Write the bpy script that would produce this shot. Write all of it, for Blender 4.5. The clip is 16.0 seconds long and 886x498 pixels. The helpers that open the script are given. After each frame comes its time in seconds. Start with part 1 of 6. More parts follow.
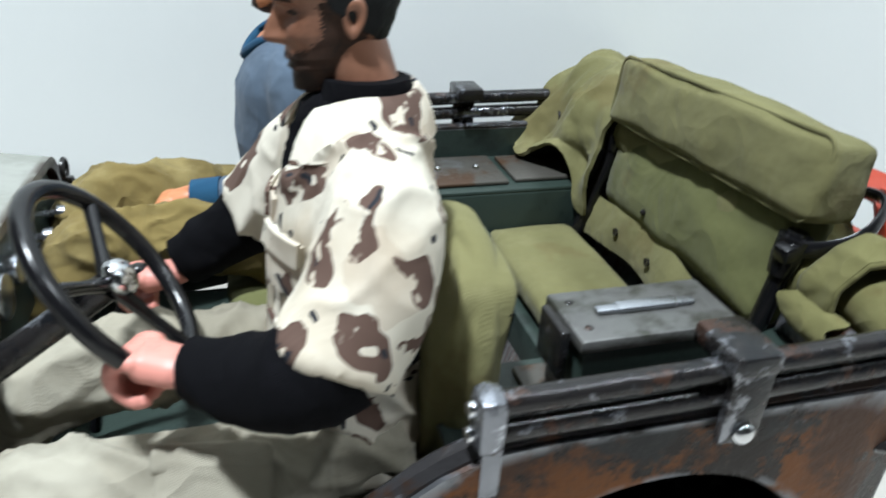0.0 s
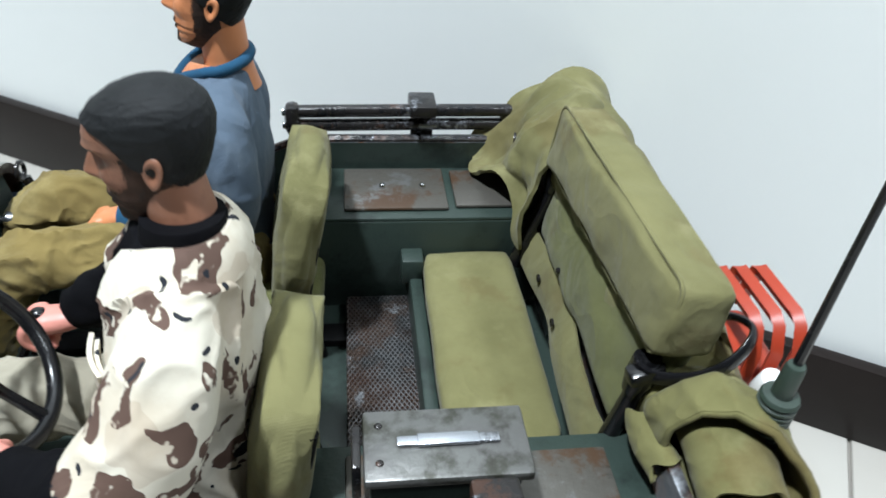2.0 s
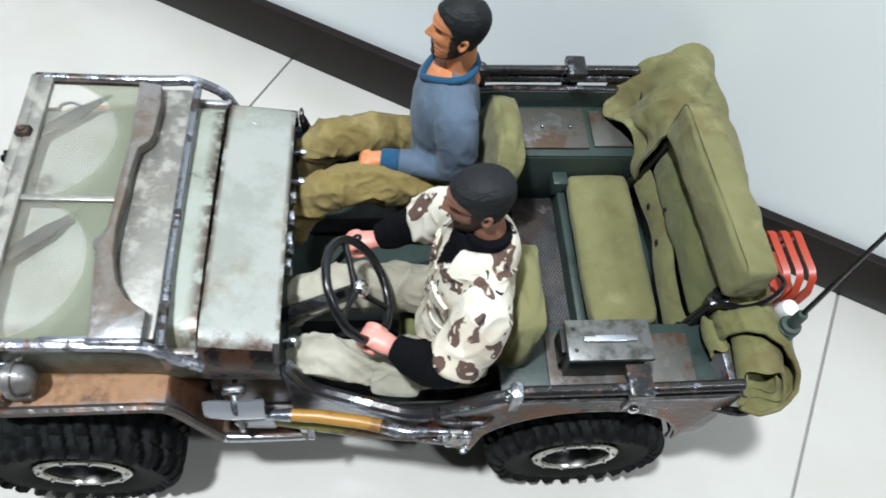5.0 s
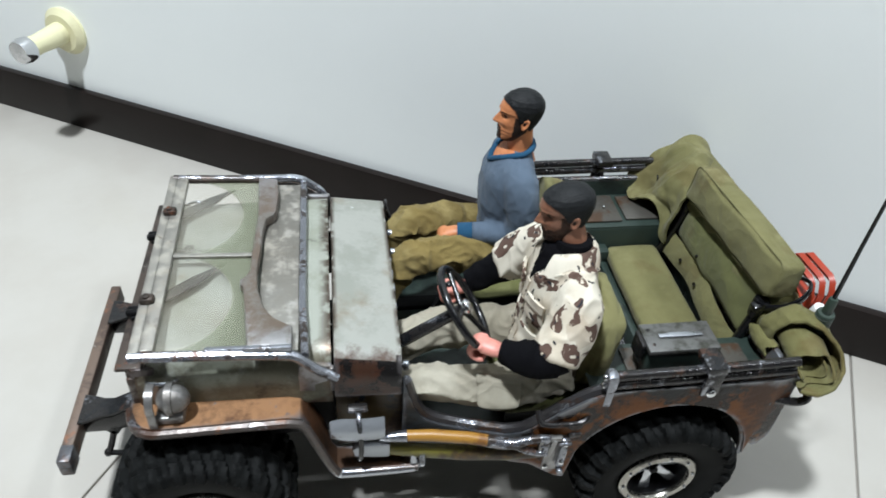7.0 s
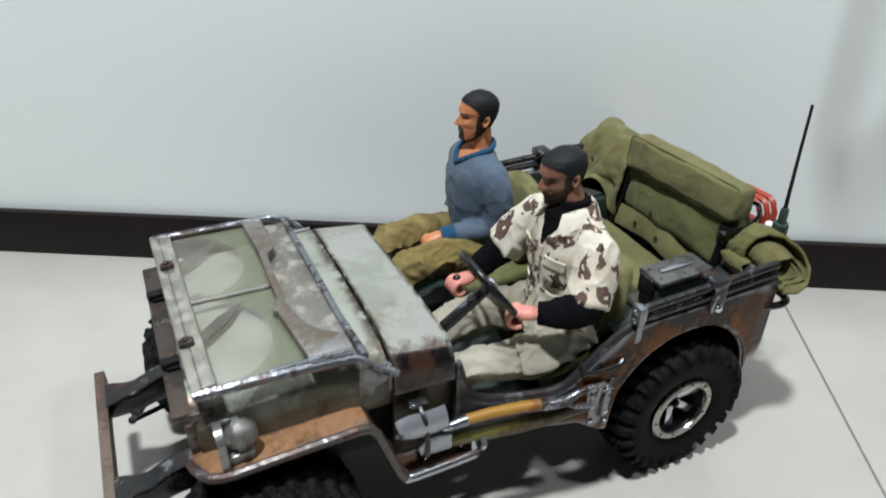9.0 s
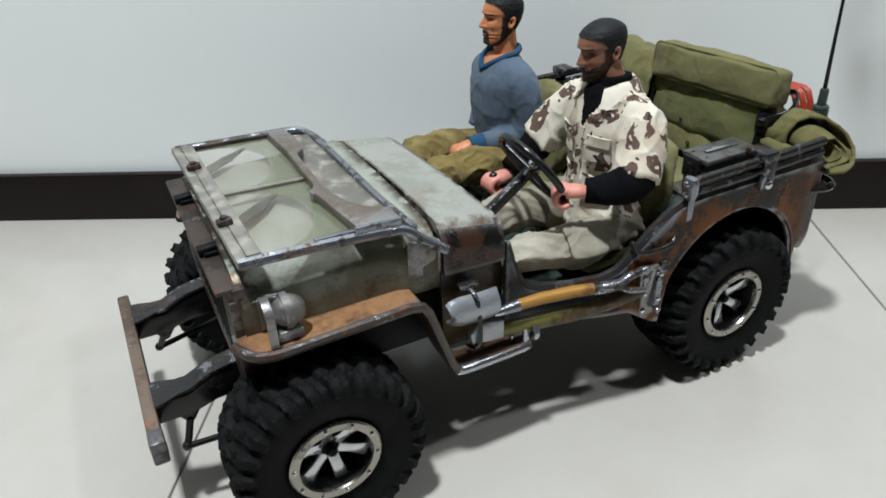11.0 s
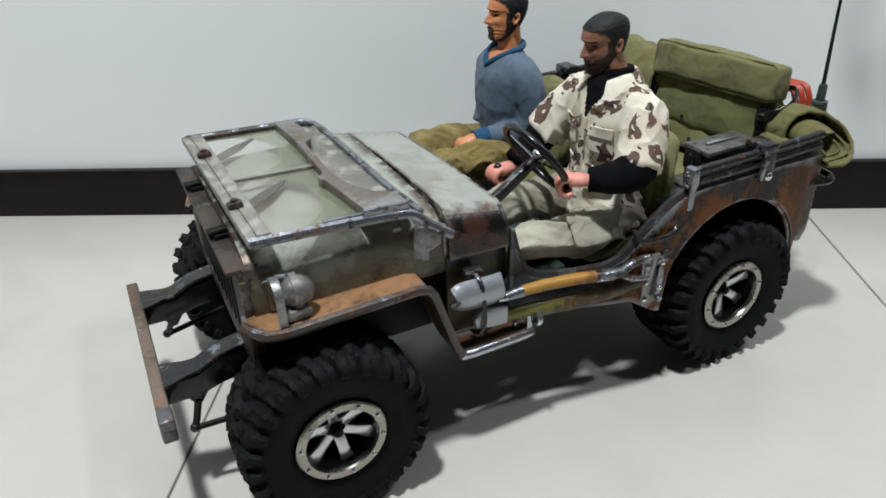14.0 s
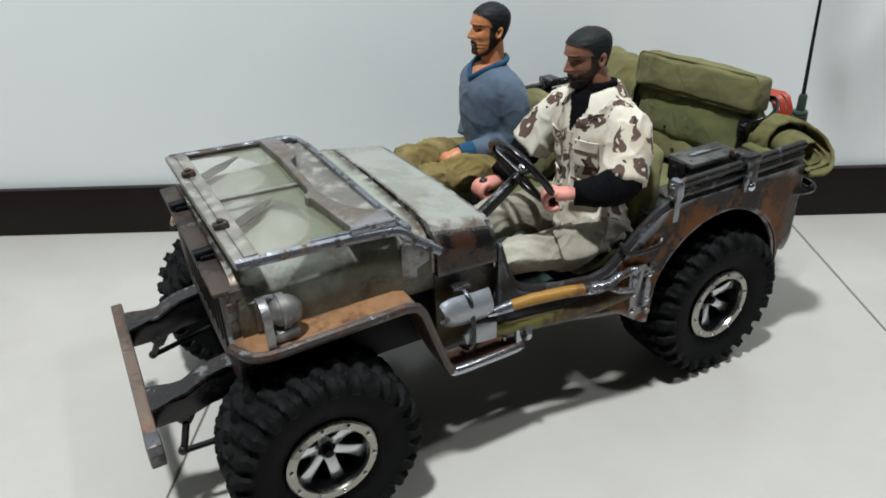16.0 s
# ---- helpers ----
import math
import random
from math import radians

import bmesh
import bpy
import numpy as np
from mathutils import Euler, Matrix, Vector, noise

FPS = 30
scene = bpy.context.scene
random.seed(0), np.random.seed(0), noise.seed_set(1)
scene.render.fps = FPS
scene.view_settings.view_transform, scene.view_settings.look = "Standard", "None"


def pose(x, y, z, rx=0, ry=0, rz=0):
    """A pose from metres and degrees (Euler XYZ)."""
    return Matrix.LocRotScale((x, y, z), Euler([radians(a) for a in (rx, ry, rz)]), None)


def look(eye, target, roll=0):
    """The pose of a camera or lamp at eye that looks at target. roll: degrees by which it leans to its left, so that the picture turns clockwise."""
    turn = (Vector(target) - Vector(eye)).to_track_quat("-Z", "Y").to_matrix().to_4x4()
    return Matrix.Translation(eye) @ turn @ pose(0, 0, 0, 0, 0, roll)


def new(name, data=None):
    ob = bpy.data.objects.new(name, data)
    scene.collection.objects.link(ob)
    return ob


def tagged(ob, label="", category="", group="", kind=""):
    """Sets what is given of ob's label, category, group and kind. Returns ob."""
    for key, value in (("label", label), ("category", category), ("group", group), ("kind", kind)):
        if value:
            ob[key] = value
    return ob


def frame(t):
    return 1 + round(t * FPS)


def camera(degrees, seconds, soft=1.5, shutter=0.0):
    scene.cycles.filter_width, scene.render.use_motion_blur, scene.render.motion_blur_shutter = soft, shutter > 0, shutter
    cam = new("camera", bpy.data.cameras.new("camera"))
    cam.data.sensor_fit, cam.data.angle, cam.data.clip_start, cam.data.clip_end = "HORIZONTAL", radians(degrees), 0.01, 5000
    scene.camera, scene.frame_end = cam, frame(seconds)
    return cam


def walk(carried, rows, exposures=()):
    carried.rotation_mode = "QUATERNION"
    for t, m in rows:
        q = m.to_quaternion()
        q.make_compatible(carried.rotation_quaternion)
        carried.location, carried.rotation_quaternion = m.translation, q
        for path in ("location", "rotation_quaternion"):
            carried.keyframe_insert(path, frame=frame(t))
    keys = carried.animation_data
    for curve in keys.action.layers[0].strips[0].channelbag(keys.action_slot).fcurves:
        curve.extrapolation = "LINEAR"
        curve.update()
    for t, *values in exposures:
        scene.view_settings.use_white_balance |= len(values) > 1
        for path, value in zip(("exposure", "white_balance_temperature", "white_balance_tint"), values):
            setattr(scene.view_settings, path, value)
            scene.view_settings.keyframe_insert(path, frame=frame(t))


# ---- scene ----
cam = camera(63.31, 16.0, soft=1.7, shutter=0.5)
PATH = [
    (0, (-0.1107, -0.2568, 0.3031), (-0.0079, 0.0818, 0.1166), 3.19),
    (0.5, (-0.0681, -0.2526, 0.3120), (0.0165, 0.0918, 0.1269), 3.48),
    (1, (-0.0372, -0.2501, 0.3081), (0.0290, 0.1006, 0.1275), 3.00),
    (1.5, (-0.0266, -0.2402, 0.3282), (0.0338, 0.0957, 0.1198), 3.37),
    (2, (-0.0263, -0.2360, 0.3768), (0.0241, 0.0752, 0.1305), 4.65),
    (2.5, (-0.0437, -0.2321, 0.4359), (0.0037, 0.0348, 0.1418), 7.00),
    (3, (-0.0506, -0.2389, 0.4767), (-0.0182, -0.0155, 0.1465), 6.64),
    (3.5, (-0.0697, -0.2420, 0.5087), (-0.0346, -0.0313, 0.1704), 7.69),
    (4, (-0.0840, -0.2508, 0.5401), (-0.0582, -0.0559, 0.1918), 6.04),
    (4.5, (-0.1089, -0.2622, 0.5728), (-0.0800, -0.0486, 0.2360), 6.36),
    (5, (-0.1358, -0.2680, 0.5816), (-0.1008, -0.0627, 0.2400), 7.85),
    (5.2, (-0.1516, -0.2721, 0.5885), (-0.1120, -0.0557, 0.2545), 7.03),
    (7.3, (-0.2622, -0.4284, 0.5534), (-0.1993, -0.1255, 0.2998), 4.35),
    (7.5, (-0.2851, -0.4132, 0.5563), (-0.2012, -0.1158, 0.3025), 4.76),
    (8, (-0.3038, -0.4236, 0.5291), (-0.2172, -0.1206, 0.2829), 1.53),
    (8.5, (-0.3314, -0.4263, 0.5254), (-0.2073, -0.1242, 0.2945), 1.03),
    (9, (-0.3654, -0.4471, 0.5097), (-0.2235, -0.1417, 0.2937), -0.01),
    (9.5, (-0.3905, -0.4588, 0.4643), (-0.2537, -0.1557, 0.2419), -0.30),
    (10, (-0.4078, -0.4652, 0.4206), (-0.2694, -0.1676, 0.1920), -1.87),
    (10.2, (-0.4096, -0.4598, 0.4186), (-0.2619, -0.1540, 0.2072), -2.71),
    (12.3, (-0.4256, -0.4665, 0.3984), (-0.2717, -0.1545, 0.2009), -2.05),
    (12.5, (-0.4254, -0.4678, 0.3995), (-0.2680, -0.1562, 0.2042), -1.93),
    (13, (-0.4253, -0.4662, 0.3973), (-0.2710, -0.1536, 0.2013), -2.28),
    (13.5, (-0.4290, -0.4735, 0.4006), (-0.2746, -0.1617, 0.2032), -1.81),
    (14, (-0.4274, -0.4732, 0.4011), (-0.2750, -0.1608, 0.2030), -2.11),
    (14.5, (-0.4289, -0.4751, 0.3993), (-0.2762, -0.1618, 0.2029), -2.00),
    (15, (-0.4261, -0.4731, 0.4054), (-0.2742, -0.1616, 0.2054), -2.39),
    (15.5, (-0.4263, -0.4713, 0.4046), (-0.2718, -0.1620, 0.2034), -2.45),
    (16, (-0.4275, -0.4695, 0.4055), (-0.2665, -0.1591, 0.2112), -2.43),
]
walk(cam, [(t, look(eye, target, roll)) for t, eye, target, roll in PATH], [(0.0, 0.72, 6380, 10), (1.5, 0.8, 6380, 10), (3.0, 0.67, 6380, 11), (5.2, 0.60, 6400, 11.5), (7.3, 0.36, 6560, 12), (10.2, 0.2, 6680, 12.5), (16.0, 0.2, 6700, 11.5)])

# ---------------------------------------------------------------- light
world = bpy.data.worlds.new("room_air")
scene.world = world
world.use_nodes = True
world.node_tree.nodes["Background"].inputs[0].default_value = (0.8, 0.85, 0.9, 1)
world.node_tree.nodes["Background"].inputs[1].default_value = 0.008


def ceiling_lamp(x, y, watts, size=0.17, colour=(0.90, 0.985, 1.04)):
    data = bpy.data.lights.new("ceiling_lamp", "AREA")
    data.shape, data.size, data.energy, data.color = "DISK", size, watts, colour
    ob = new("ceiling_lamp", data)
    ob.location = (x, y, 2.39)
    return ob


ceiling_lamp(-0.65, -0.34, 61)
ceiling_lamp(1.0, -0.9, 16)

# ---------------------------------------------------------------- helpers
D = 0.1  # lengths below are in decimetres
ORG = {}


def blank(name, label, category, at=(0, 0, 0), group="", kind=""):
    ob = new(name)
    ob.empty_display_size = 0.02
    ob.location = Vector(at) * D
    ORG[ob] = Vector(at)
    return tagged(ob, label, category, group, kind)


def part(name, bm, mats, parent=None, label="", at=None, sharp=38.0):
    """One mesh object under a thing or a part; the bmesh is in place, or round its own origin where at is given."""
    org = Vector(at) if at is not None else (ORG[parent] if parent else Vector((0, 0, 0)))
    bmesh.ops.recalc_face_normals(bm, faces=bm.faces)
    for v in bm.verts:
        v.co = (v.co - (Vector((0, 0, 0)) if at is not None else org)) * D
    for f in bm.faces:
        f.smooth = True
    me = bpy.data.meshes.new(name)
    bm.to_mesh(me)
    bm.free()
    me.set_sharp_from_angle(angle=radians(sharp))
    for m in mats if isinstance(mats, (list, tuple)) else [mats]:
        me.materials.append(m)
    ob = new(name, me)
    ORG[ob] = org
    if parent:
        ob.parent = parent
        ob.location = (org - ORG[parent]) * D
    else:
        ob.location = org * D
    if label:
        tagged(ob, label)
    return ob


def thing(name, bm, mats, label, category, at=(0, 0, 0), group="", kind="", sharp=38.0):
    ob = part(name, bm, mats, None, "", None, sharp)
    return tagged(ob, label, category, group, kind)


def twin(ob, parent, m, org):
    """Another object on the same mesh."""
    o = new(ob.name.split(".")[0], ob.data)
    o.parent = parent
    o.matrix_local = m
    ORG[o] = Vector(org)
    return o


def join(*bms):
    out = bms[0]
    for b in bms[1:]:
        me = bpy.data.meshes.new("joined")
        b.to_mesh(me)
        b.free()
        out.from_mesh(me)
        bpy.data.meshes.remove(me)
    return out


def turn(bm, m):
    bmesh.ops.transform(bm, matrix=m, verts=bm.verts)
    return bm


def rot(x=0, y=0, z=0):
    return Euler((radians(x), radians(y), radians(z))).to_matrix().to_4x4()


def box(c, s, r=(0, 0, 0), bevel=0.015, seg=2):
    bm = bmesh.new()
    bmesh.ops.create_cube(bm, size=1)
    for v in bm.verts:
        v.co = Vector((v.co.x * s[0], v.co.y * s[1], v.co.z * s[2]))
    if bevel:
        bmesh.ops.bevel(bm, geom=bm.edges[:], offset=min(bevel, 0.45 * min(s)), segments=seg, affect="EDGES", profile=0.5)
    return turn(bm, Matrix.Translation(c) @ rot(*r))


def cushion(c, s, r=(0, 0, 0), rad=0.06, div=12, puff=0.0, wob=0.0, squircle=0.0, seed=0.0):
    """A padded block with round edges, a swollen middle and uneven cloth."""
    bm = bmesh.new()
    bmesh.ops.create_cube(bm, size=2)
    bmesh.ops.subdivide_edges(bm, edges=bm.edges[:], cuts=div, use_grid_fill=True)
    h = Vector(s) / 2
    for v in bm.verts:
        u = v.co.copy()
        if squircle:
            a, b = u.y, u.z
            k = squircle
            u.y, u.z = a * math.sqrt(1 - k * b * b / 2), b * math.sqrt(1 - k * a * a / 2)
        p = Vector((u.x * h.x, u.y * h.y, u.z * h.z))
        q = Vector([max(-(h[i] - rad), min(h[i] - rad, p[i])) for i in range(3)])
        d = p - q
        if d.length > 1e-6:
            p = q + d.normalized() * min(rad, max(abs(d.x), abs(d.y), abs(d.z)))
        if puff:
            for i in range(3):
                o = [j for j in range(3) if j != i]
                p[i] += puff * (1 if u[i] > 0 else -1) * abs(v.co[i]) ** 6 * (1 - v.co[o[0]] ** 2) * (1 - v.co[o[1]] ** 2)
        if wob:
            n = noise.noise_vector(p * 3.5 + Vector((seed, seed, 0)))
            n2 = noise.noise_vector(p * 9.0 + Vector((seed, 7, 0)))
            p += n * wob + n2 * wob * 0.4
        v.co = p
    return turn(bm, Matrix.Translation(c) @ rot(*r))


def smooth_path(pts, n=6):
    """Points on a smooth line through pts."""
    pts = [Vector(p) for p in pts]
    out = []
    for i in range(len(pts) - 1):
        a, b, c, d = pts[max(i - 1, 0)], pts[i], pts[i + 1], pts[min(i + 2, len(pts) - 1)]
        for k in range(n):
            t = k / n
            out.append(0.5 * ((2 * b) + (c - a) * t + (2 * a - 5 * b + 4 * c - d) * t * t + (3 * b - a - 3 * c + d) * t ** 3))
    return out + [pts[-1]]


def tube(pts, r, seg=10, caps=True, flat=1.0, wob=0.0, up=None):
    """A round bar along a line; r is one radius or one a point; flat squeezes it across."""
    pts = [Vector(p) for p in pts]
    rs = r if isinstance(r, (list, tuple)) else [r] * len(pts)
    bm = bmesh.new()
    rings, side = [], None
    for i, p in enumerate(pts):
        t = (pts[min(i + 1, len(pts) - 1)] - pts[max(i - 1, 0)]).normalized()
        if side is None:
            ref = Vector(up) if up else (Vector((0, 0, 1)) if abs(t.z) < 0.9 else Vector((1, 0, 0)))
            side = t.cross(ref).normalized()
        side = (side - t * side.dot(t)).normalized()
        other = t.cross(side)
        ring = []
        for k in range(seg):
            a = 2 * math.pi * k / seg
            q = p + (side * math.cos(a) + other * math.sin(a) * flat) * rs[i]
            if wob:
                q += noise.noise_vector(q * 5.0) * wob + noise.noise_vector(q * 13.0) * wob * 0.6 + noise.noise_vector(q * 26.0) * wob * 0.3
            ring.append(bm.verts.new(q))
        rings.append(ring)
    for a, b in zip(rings, rings[1:]):
        for k in range(seg):
            bm.faces.new((a[k], a[(k + 1) % seg], b[(k + 1) % seg], b[k]))
    if caps:
        bm.faces.new(rings[0])
        bm.faces.new(list(reversed(rings[-1])))
    return bm


def cyl(a, b, r, seg=20, bevel=0.0):
    a, b = Vector(a), Vector(b)
    d = (b - a).normalized()
    if bevel:
        return tube([a, a + d * bevel * 0.3, a + d * bevel, b - d * bevel, b - d * bevel * 0.3, b], [r - bevel, r - bevel * 0.3, r, r, r - bevel * 0.3, r - bevel], seg)
    return tube([a, b], r, seg)


def lathe(profile, seg=48, axis="Y"):
    """Turns (radius, along) pairs round an axis."""
    bm = bmesh.new()
    rings = []
    for r, h in profile:
        ring = []
        for k in range(seg):
            a = 2 * math.pi * k / seg
            c, s = r * math.cos(a), r * math.sin(a)
            ring.append(bm.verts.new((c, h, s) if axis == "Y" else (c, s, h)))
        rings.append(ring)
    for a, b in zip(rings, rings[1:]):
        for k in range(seg):
            bm.faces.new((a[k], a[(k + 1) % seg], b[(k + 1) % seg], b[k]))
    return bm


def sheet(rows, thick):
    """A sheet through rows of points, given thickness."""
    bm = bmesh.new()
    g = [[bm.verts.new(p) for p in row] for row in rows]
    for a, b in zip(g, g[1:]):
        for k in range(len(a) - 1):
            bm.faces.new((a[k], a[k + 1], b[k + 1], b[k]))
    bm.normal_update()
    bmesh.ops.solidify(bm, geom=bm.faces[:], thickness=thick)
    return bm


def slab(outline, z0, z1, plane="XY", bevel=0.0):
    """A plate with the given outline; plane XY: from z0 to z1; XZ: along y; YZ: along x."""
    bm = bmesh.new()
    put = {"XY": lambda u, v, w: (u, v, w), "XZ": lambda u, v, w: (u, w, v), "YZ": lambda u, v, w: (w, u, v)}[plane]
    lo = [bm.verts.new(put(u, v, z0)) for u, v in outline]
    hi = [bm.verts.new(put(u, v, z1)) for u, v in outline]
    bm.faces.new(lo)
    bm.faces.new(list(reversed(hi)))
    n = len(lo)
    for k in range(n):
        bm.faces.new((lo[k], hi[k], hi[(k + 1) % n], lo[(k + 1) % n]))
    if bevel:
        bmesh.ops.recalc_face_normals(bm, faces=bm.faces)
        bmesh.ops.bevel(bm, geom=bm.edges[:], offset=bevel, segments=2, affect="EDGES", profile=0.5, clamp_overlap=True)
    return bm


def ball(c, r, u=16, v=10):
    bm = bmesh.new()
    bmesh.ops.create_uvsphere(bm, u_segments=u, v_segments=v, radius=1)
    r = r if isinstance(r, (tuple, list)) else (r, r, r)
    return turn(bm, Matrix.Translation(c) @ Matrix.Diagonal((*r, 1)))


def paint_faces(bm, index):
    for f in bm.faces:
        f.material_index = index
    return bm


def lerp(x, xs, ys):
    return float(np.interp(x, xs, ys))


# ---------------------------------------------------------------- materials
def shader(name):
    m = bpy.data.materials.new(name)
    m.use_nodes = True
    nt = m.node_tree
    return m, nt, nt.nodes["Principled BSDF"]


def node(nt, kind, **values):
    n = nt.nodes.new(kind)
    for k, v in values.items():
        n.inputs[k].default_value = v
    return n


def spots(nt, coords, scale, lo, hi, detail=6.0, rough=0.6, stretch=None):
    """A mask from 0 to 1 made of uneven patches."""
    src = coords
    if stretch:
        mp = node(nt, "ShaderNodeMapping", Scale=stretch)
        nt.links.new(coords, mp.inputs["Vector"])
        src = mp.outputs[0]
    n = node(nt, "ShaderNodeTexNoise", Scale=scale, Detail=detail, Roughness=rough)
    nt.links.new(src, n.inputs["Vector"])
    r = node(nt, "ShaderNodeMapRange")
    r.interpolation_type = "SMOOTHSTEP"
    r.inputs["From Min"].default_value, r.inputs["From Max"].default_value = lo, hi
    nt.links.new(n.outputs["Fac"], r.inputs["Value"])
    return r.outputs["Result"]


def blend(nt, fac, a, b, value=False):
    n = nt.nodes.new("ShaderNodeMix")
    n.data_type = "FLOAT" if value else "RGBA"
    ins = [i for i in n.inputs if i.enabled]
    for sock, v in zip(ins, (fac, a, b)):
        if isinstance(v, bpy.types.NodeSocket):
            nt.links.new(v, sock)
        elif value or sock == ins[0]:
            sock.default_value = v
        else:
            sock.default_value = (*v, 1)
    return [o for o in n.outputs if o.enabled][0]


def mul(nt, a, b, op="MULTIPLY"):
    n = nt.nodes.new("ShaderNodeMath")
    n.operation = op
    for sock, v in zip(n.inputs, (a, b)):
        if isinstance(v, bpy.types.NodeSocket):
            nt.links.new(v, sock)
        else:
            sock.default_value = v
    return n.outputs[0]


def relief(nt, bsdf, height, strength, dist):
    b = node(nt, "ShaderNodeBump", Strength=strength, Distance=dist)
    nt.links.new(height, b.inputs["Height"])
    nt.links.new(b.outputs[0], bsdf.inputs["Normal"])


def worn(name, layers, base, rough=0.5, metal=0.0, bump=0.3, grain=420.0, edge=None, edge_from=0.53, band=None, tone=1.0, spec=0.5, top=None, dent=0.0):
    """Paint in layers: each (colour, roughness, metallic, scale, lo, hi) lies over those before it in patches; edge: bare metal on the edges."""
    m, nt, bsdf = shader(name)
    co = nt.nodes.new("ShaderNodeTexCoord").outputs["Object"]
    col, ro, me = base, rough, metal
    base = tuple(v * tone for v in base)
    layers = [(tuple(v * tone for v in c), *rest) for c, *rest in layers]
    bsdf.inputs["Specular IOR Level"].default_value = spec
    col = base
    def over(mask, c, r, k):
        return blend(nt, mask, col, c), blend(nt, mask, ro, r, True), blend(nt, mask, me, k, True)

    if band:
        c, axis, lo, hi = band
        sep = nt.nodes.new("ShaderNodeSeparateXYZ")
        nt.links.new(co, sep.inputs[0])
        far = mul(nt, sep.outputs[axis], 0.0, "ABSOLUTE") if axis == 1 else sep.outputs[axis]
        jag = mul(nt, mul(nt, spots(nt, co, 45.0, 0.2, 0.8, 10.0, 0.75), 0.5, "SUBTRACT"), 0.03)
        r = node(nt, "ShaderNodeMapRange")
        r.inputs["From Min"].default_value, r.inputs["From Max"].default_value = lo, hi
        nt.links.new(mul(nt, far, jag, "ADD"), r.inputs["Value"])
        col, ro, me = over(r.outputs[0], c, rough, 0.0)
    for c, r, k, scale, lo, hi in layers:
        mid = (lo + hi) / 2
        col, ro, me = over(spots(nt, co, scale, mid + (lo - mid) * 0.6, mid + (hi - mid) * 0.6, 12.0, 0.72), c, r, k)
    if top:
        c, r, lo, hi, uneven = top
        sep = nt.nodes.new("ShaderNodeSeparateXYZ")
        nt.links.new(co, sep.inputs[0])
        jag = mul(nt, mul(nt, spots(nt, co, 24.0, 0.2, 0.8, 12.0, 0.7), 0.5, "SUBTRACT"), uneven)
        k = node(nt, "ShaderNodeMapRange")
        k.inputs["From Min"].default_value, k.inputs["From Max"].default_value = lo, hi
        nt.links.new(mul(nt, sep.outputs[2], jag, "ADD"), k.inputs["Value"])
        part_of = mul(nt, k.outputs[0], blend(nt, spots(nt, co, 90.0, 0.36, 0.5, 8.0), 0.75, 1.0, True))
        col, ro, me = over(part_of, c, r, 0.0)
        col, ro, me = over(mul(nt, part_of, spots(nt, co, 60.0, 0.61, 0.69, 8.0, 0.7)), (0.16, 0.17, 0.19), 0.25, 0.8)
    if edge:
        geo = nt.nodes.new("ShaderNodeNewGeometry")
        r = node(nt, "ShaderNodeMapRange")
        r.inputs["From Min"].default_value, r.inputs["From Max"].default_value = edge_from, edge_from + 0.06
        nt.links.new(geo.outputs["Pointiness"], r.inputs["Value"])
        mask = mul(nt, r.outputs[0], spots(nt, co, 90.0, 0.35, 0.55, 5.0))
        col, ro, me = blend(nt, mask, col, edge), blend(nt, mask, ro, 0.32, True), blend(nt, mask, me, 0.9, True)
    for v, s in ((col, "Base Color"), (ro, "Roughness"), (me, "Metallic")):
        if isinstance(v, bpy.types.NodeSocket):
            nt.links.new(v, bsdf.inputs[s])
        else:
            bsdf.inputs[s].default_value = (*v, 1) if s == "Base Color" else v
    fine = node(nt, "ShaderNodeTexNoise", Scale=grain, Detail=6.0, Roughness=0.7)
    nt.links.new(co, fine.inputs["Vector"])
    height = fine.outputs["Fac"]
    if dent:
        big = node(nt, "ShaderNodeTexNoise", Scale=95.0, Detail=4.0, Roughness=0.55)
        nt.links.new(co, big.inputs["Vector"])
        height = mul(nt, height, mul(nt, big.outputs["Fac"], dent, "MULTIPLY"), "ADD")
    relief(nt, bsdf, height, bump, 0.0006)
    return m


BARE = (0.20, 0.205, 0.22)
m_hood = worn("worn_grey_green_paint", [((0.195, 0.172, 0.13), 0.5, 0, 9, 0.47, 0.66), ((0.22, 0.23, 0.20), 0.5, 0, 14, 0.42, 0.66), ((0.17, 0.14, 0.10), 0.6, 0, 30, 0.62, 0.76), ((0.085, 0.055, 0.04), 0.7, 0.1, 42, 0.66, 0.74), ((0.55, 0.57, 0.58), 0.35, 0.4, 110, 0.67, 0.73)],
              (0.285, 0.29, 0.262), 0.4, dent=2.0, edge=(0.09, 0.065, 0.05), band=((0.07, 0.037, 0.022), 1, 0.087, 0.101))
m_innerpanel = worn("stained_sand_grey_panel_paint", [((0.25, 0.225, 0.18), 0.5, 0, 11, 0.40, 0.72), ((0.30, 0.293, 0.27), 0.45, 0.0, 17, 0.42, 0.74), ((0.15, 0.115, 0.085), 0.6, 0.0, 30, 0.58, 0.72), ((0.34, 0.335, 0.32), 0.45, 0.0, 80, 0.60, 0.76)], (0.275, 0.26, 0.225), 0.5, dent=2.0, edge=(0.18, 0.17, 0.15))
m_frontbar = worn("worn_cream_steel_paint", [((0.225, 0.205, 0.17), 0.5, 0.0, 22, 0.44, 0.64), ((0.095, 0.066, 0.046), 0.5, 0.0, 34, 0.55, 0.66), ((0.35, 0.34, 0.32), 0.4, 0.1, 50, 0.60, 0.72)], (0.295, 0.28, 0.24), 0.45, dent=3.0, edge=(0.26, 0.25, 0.23))
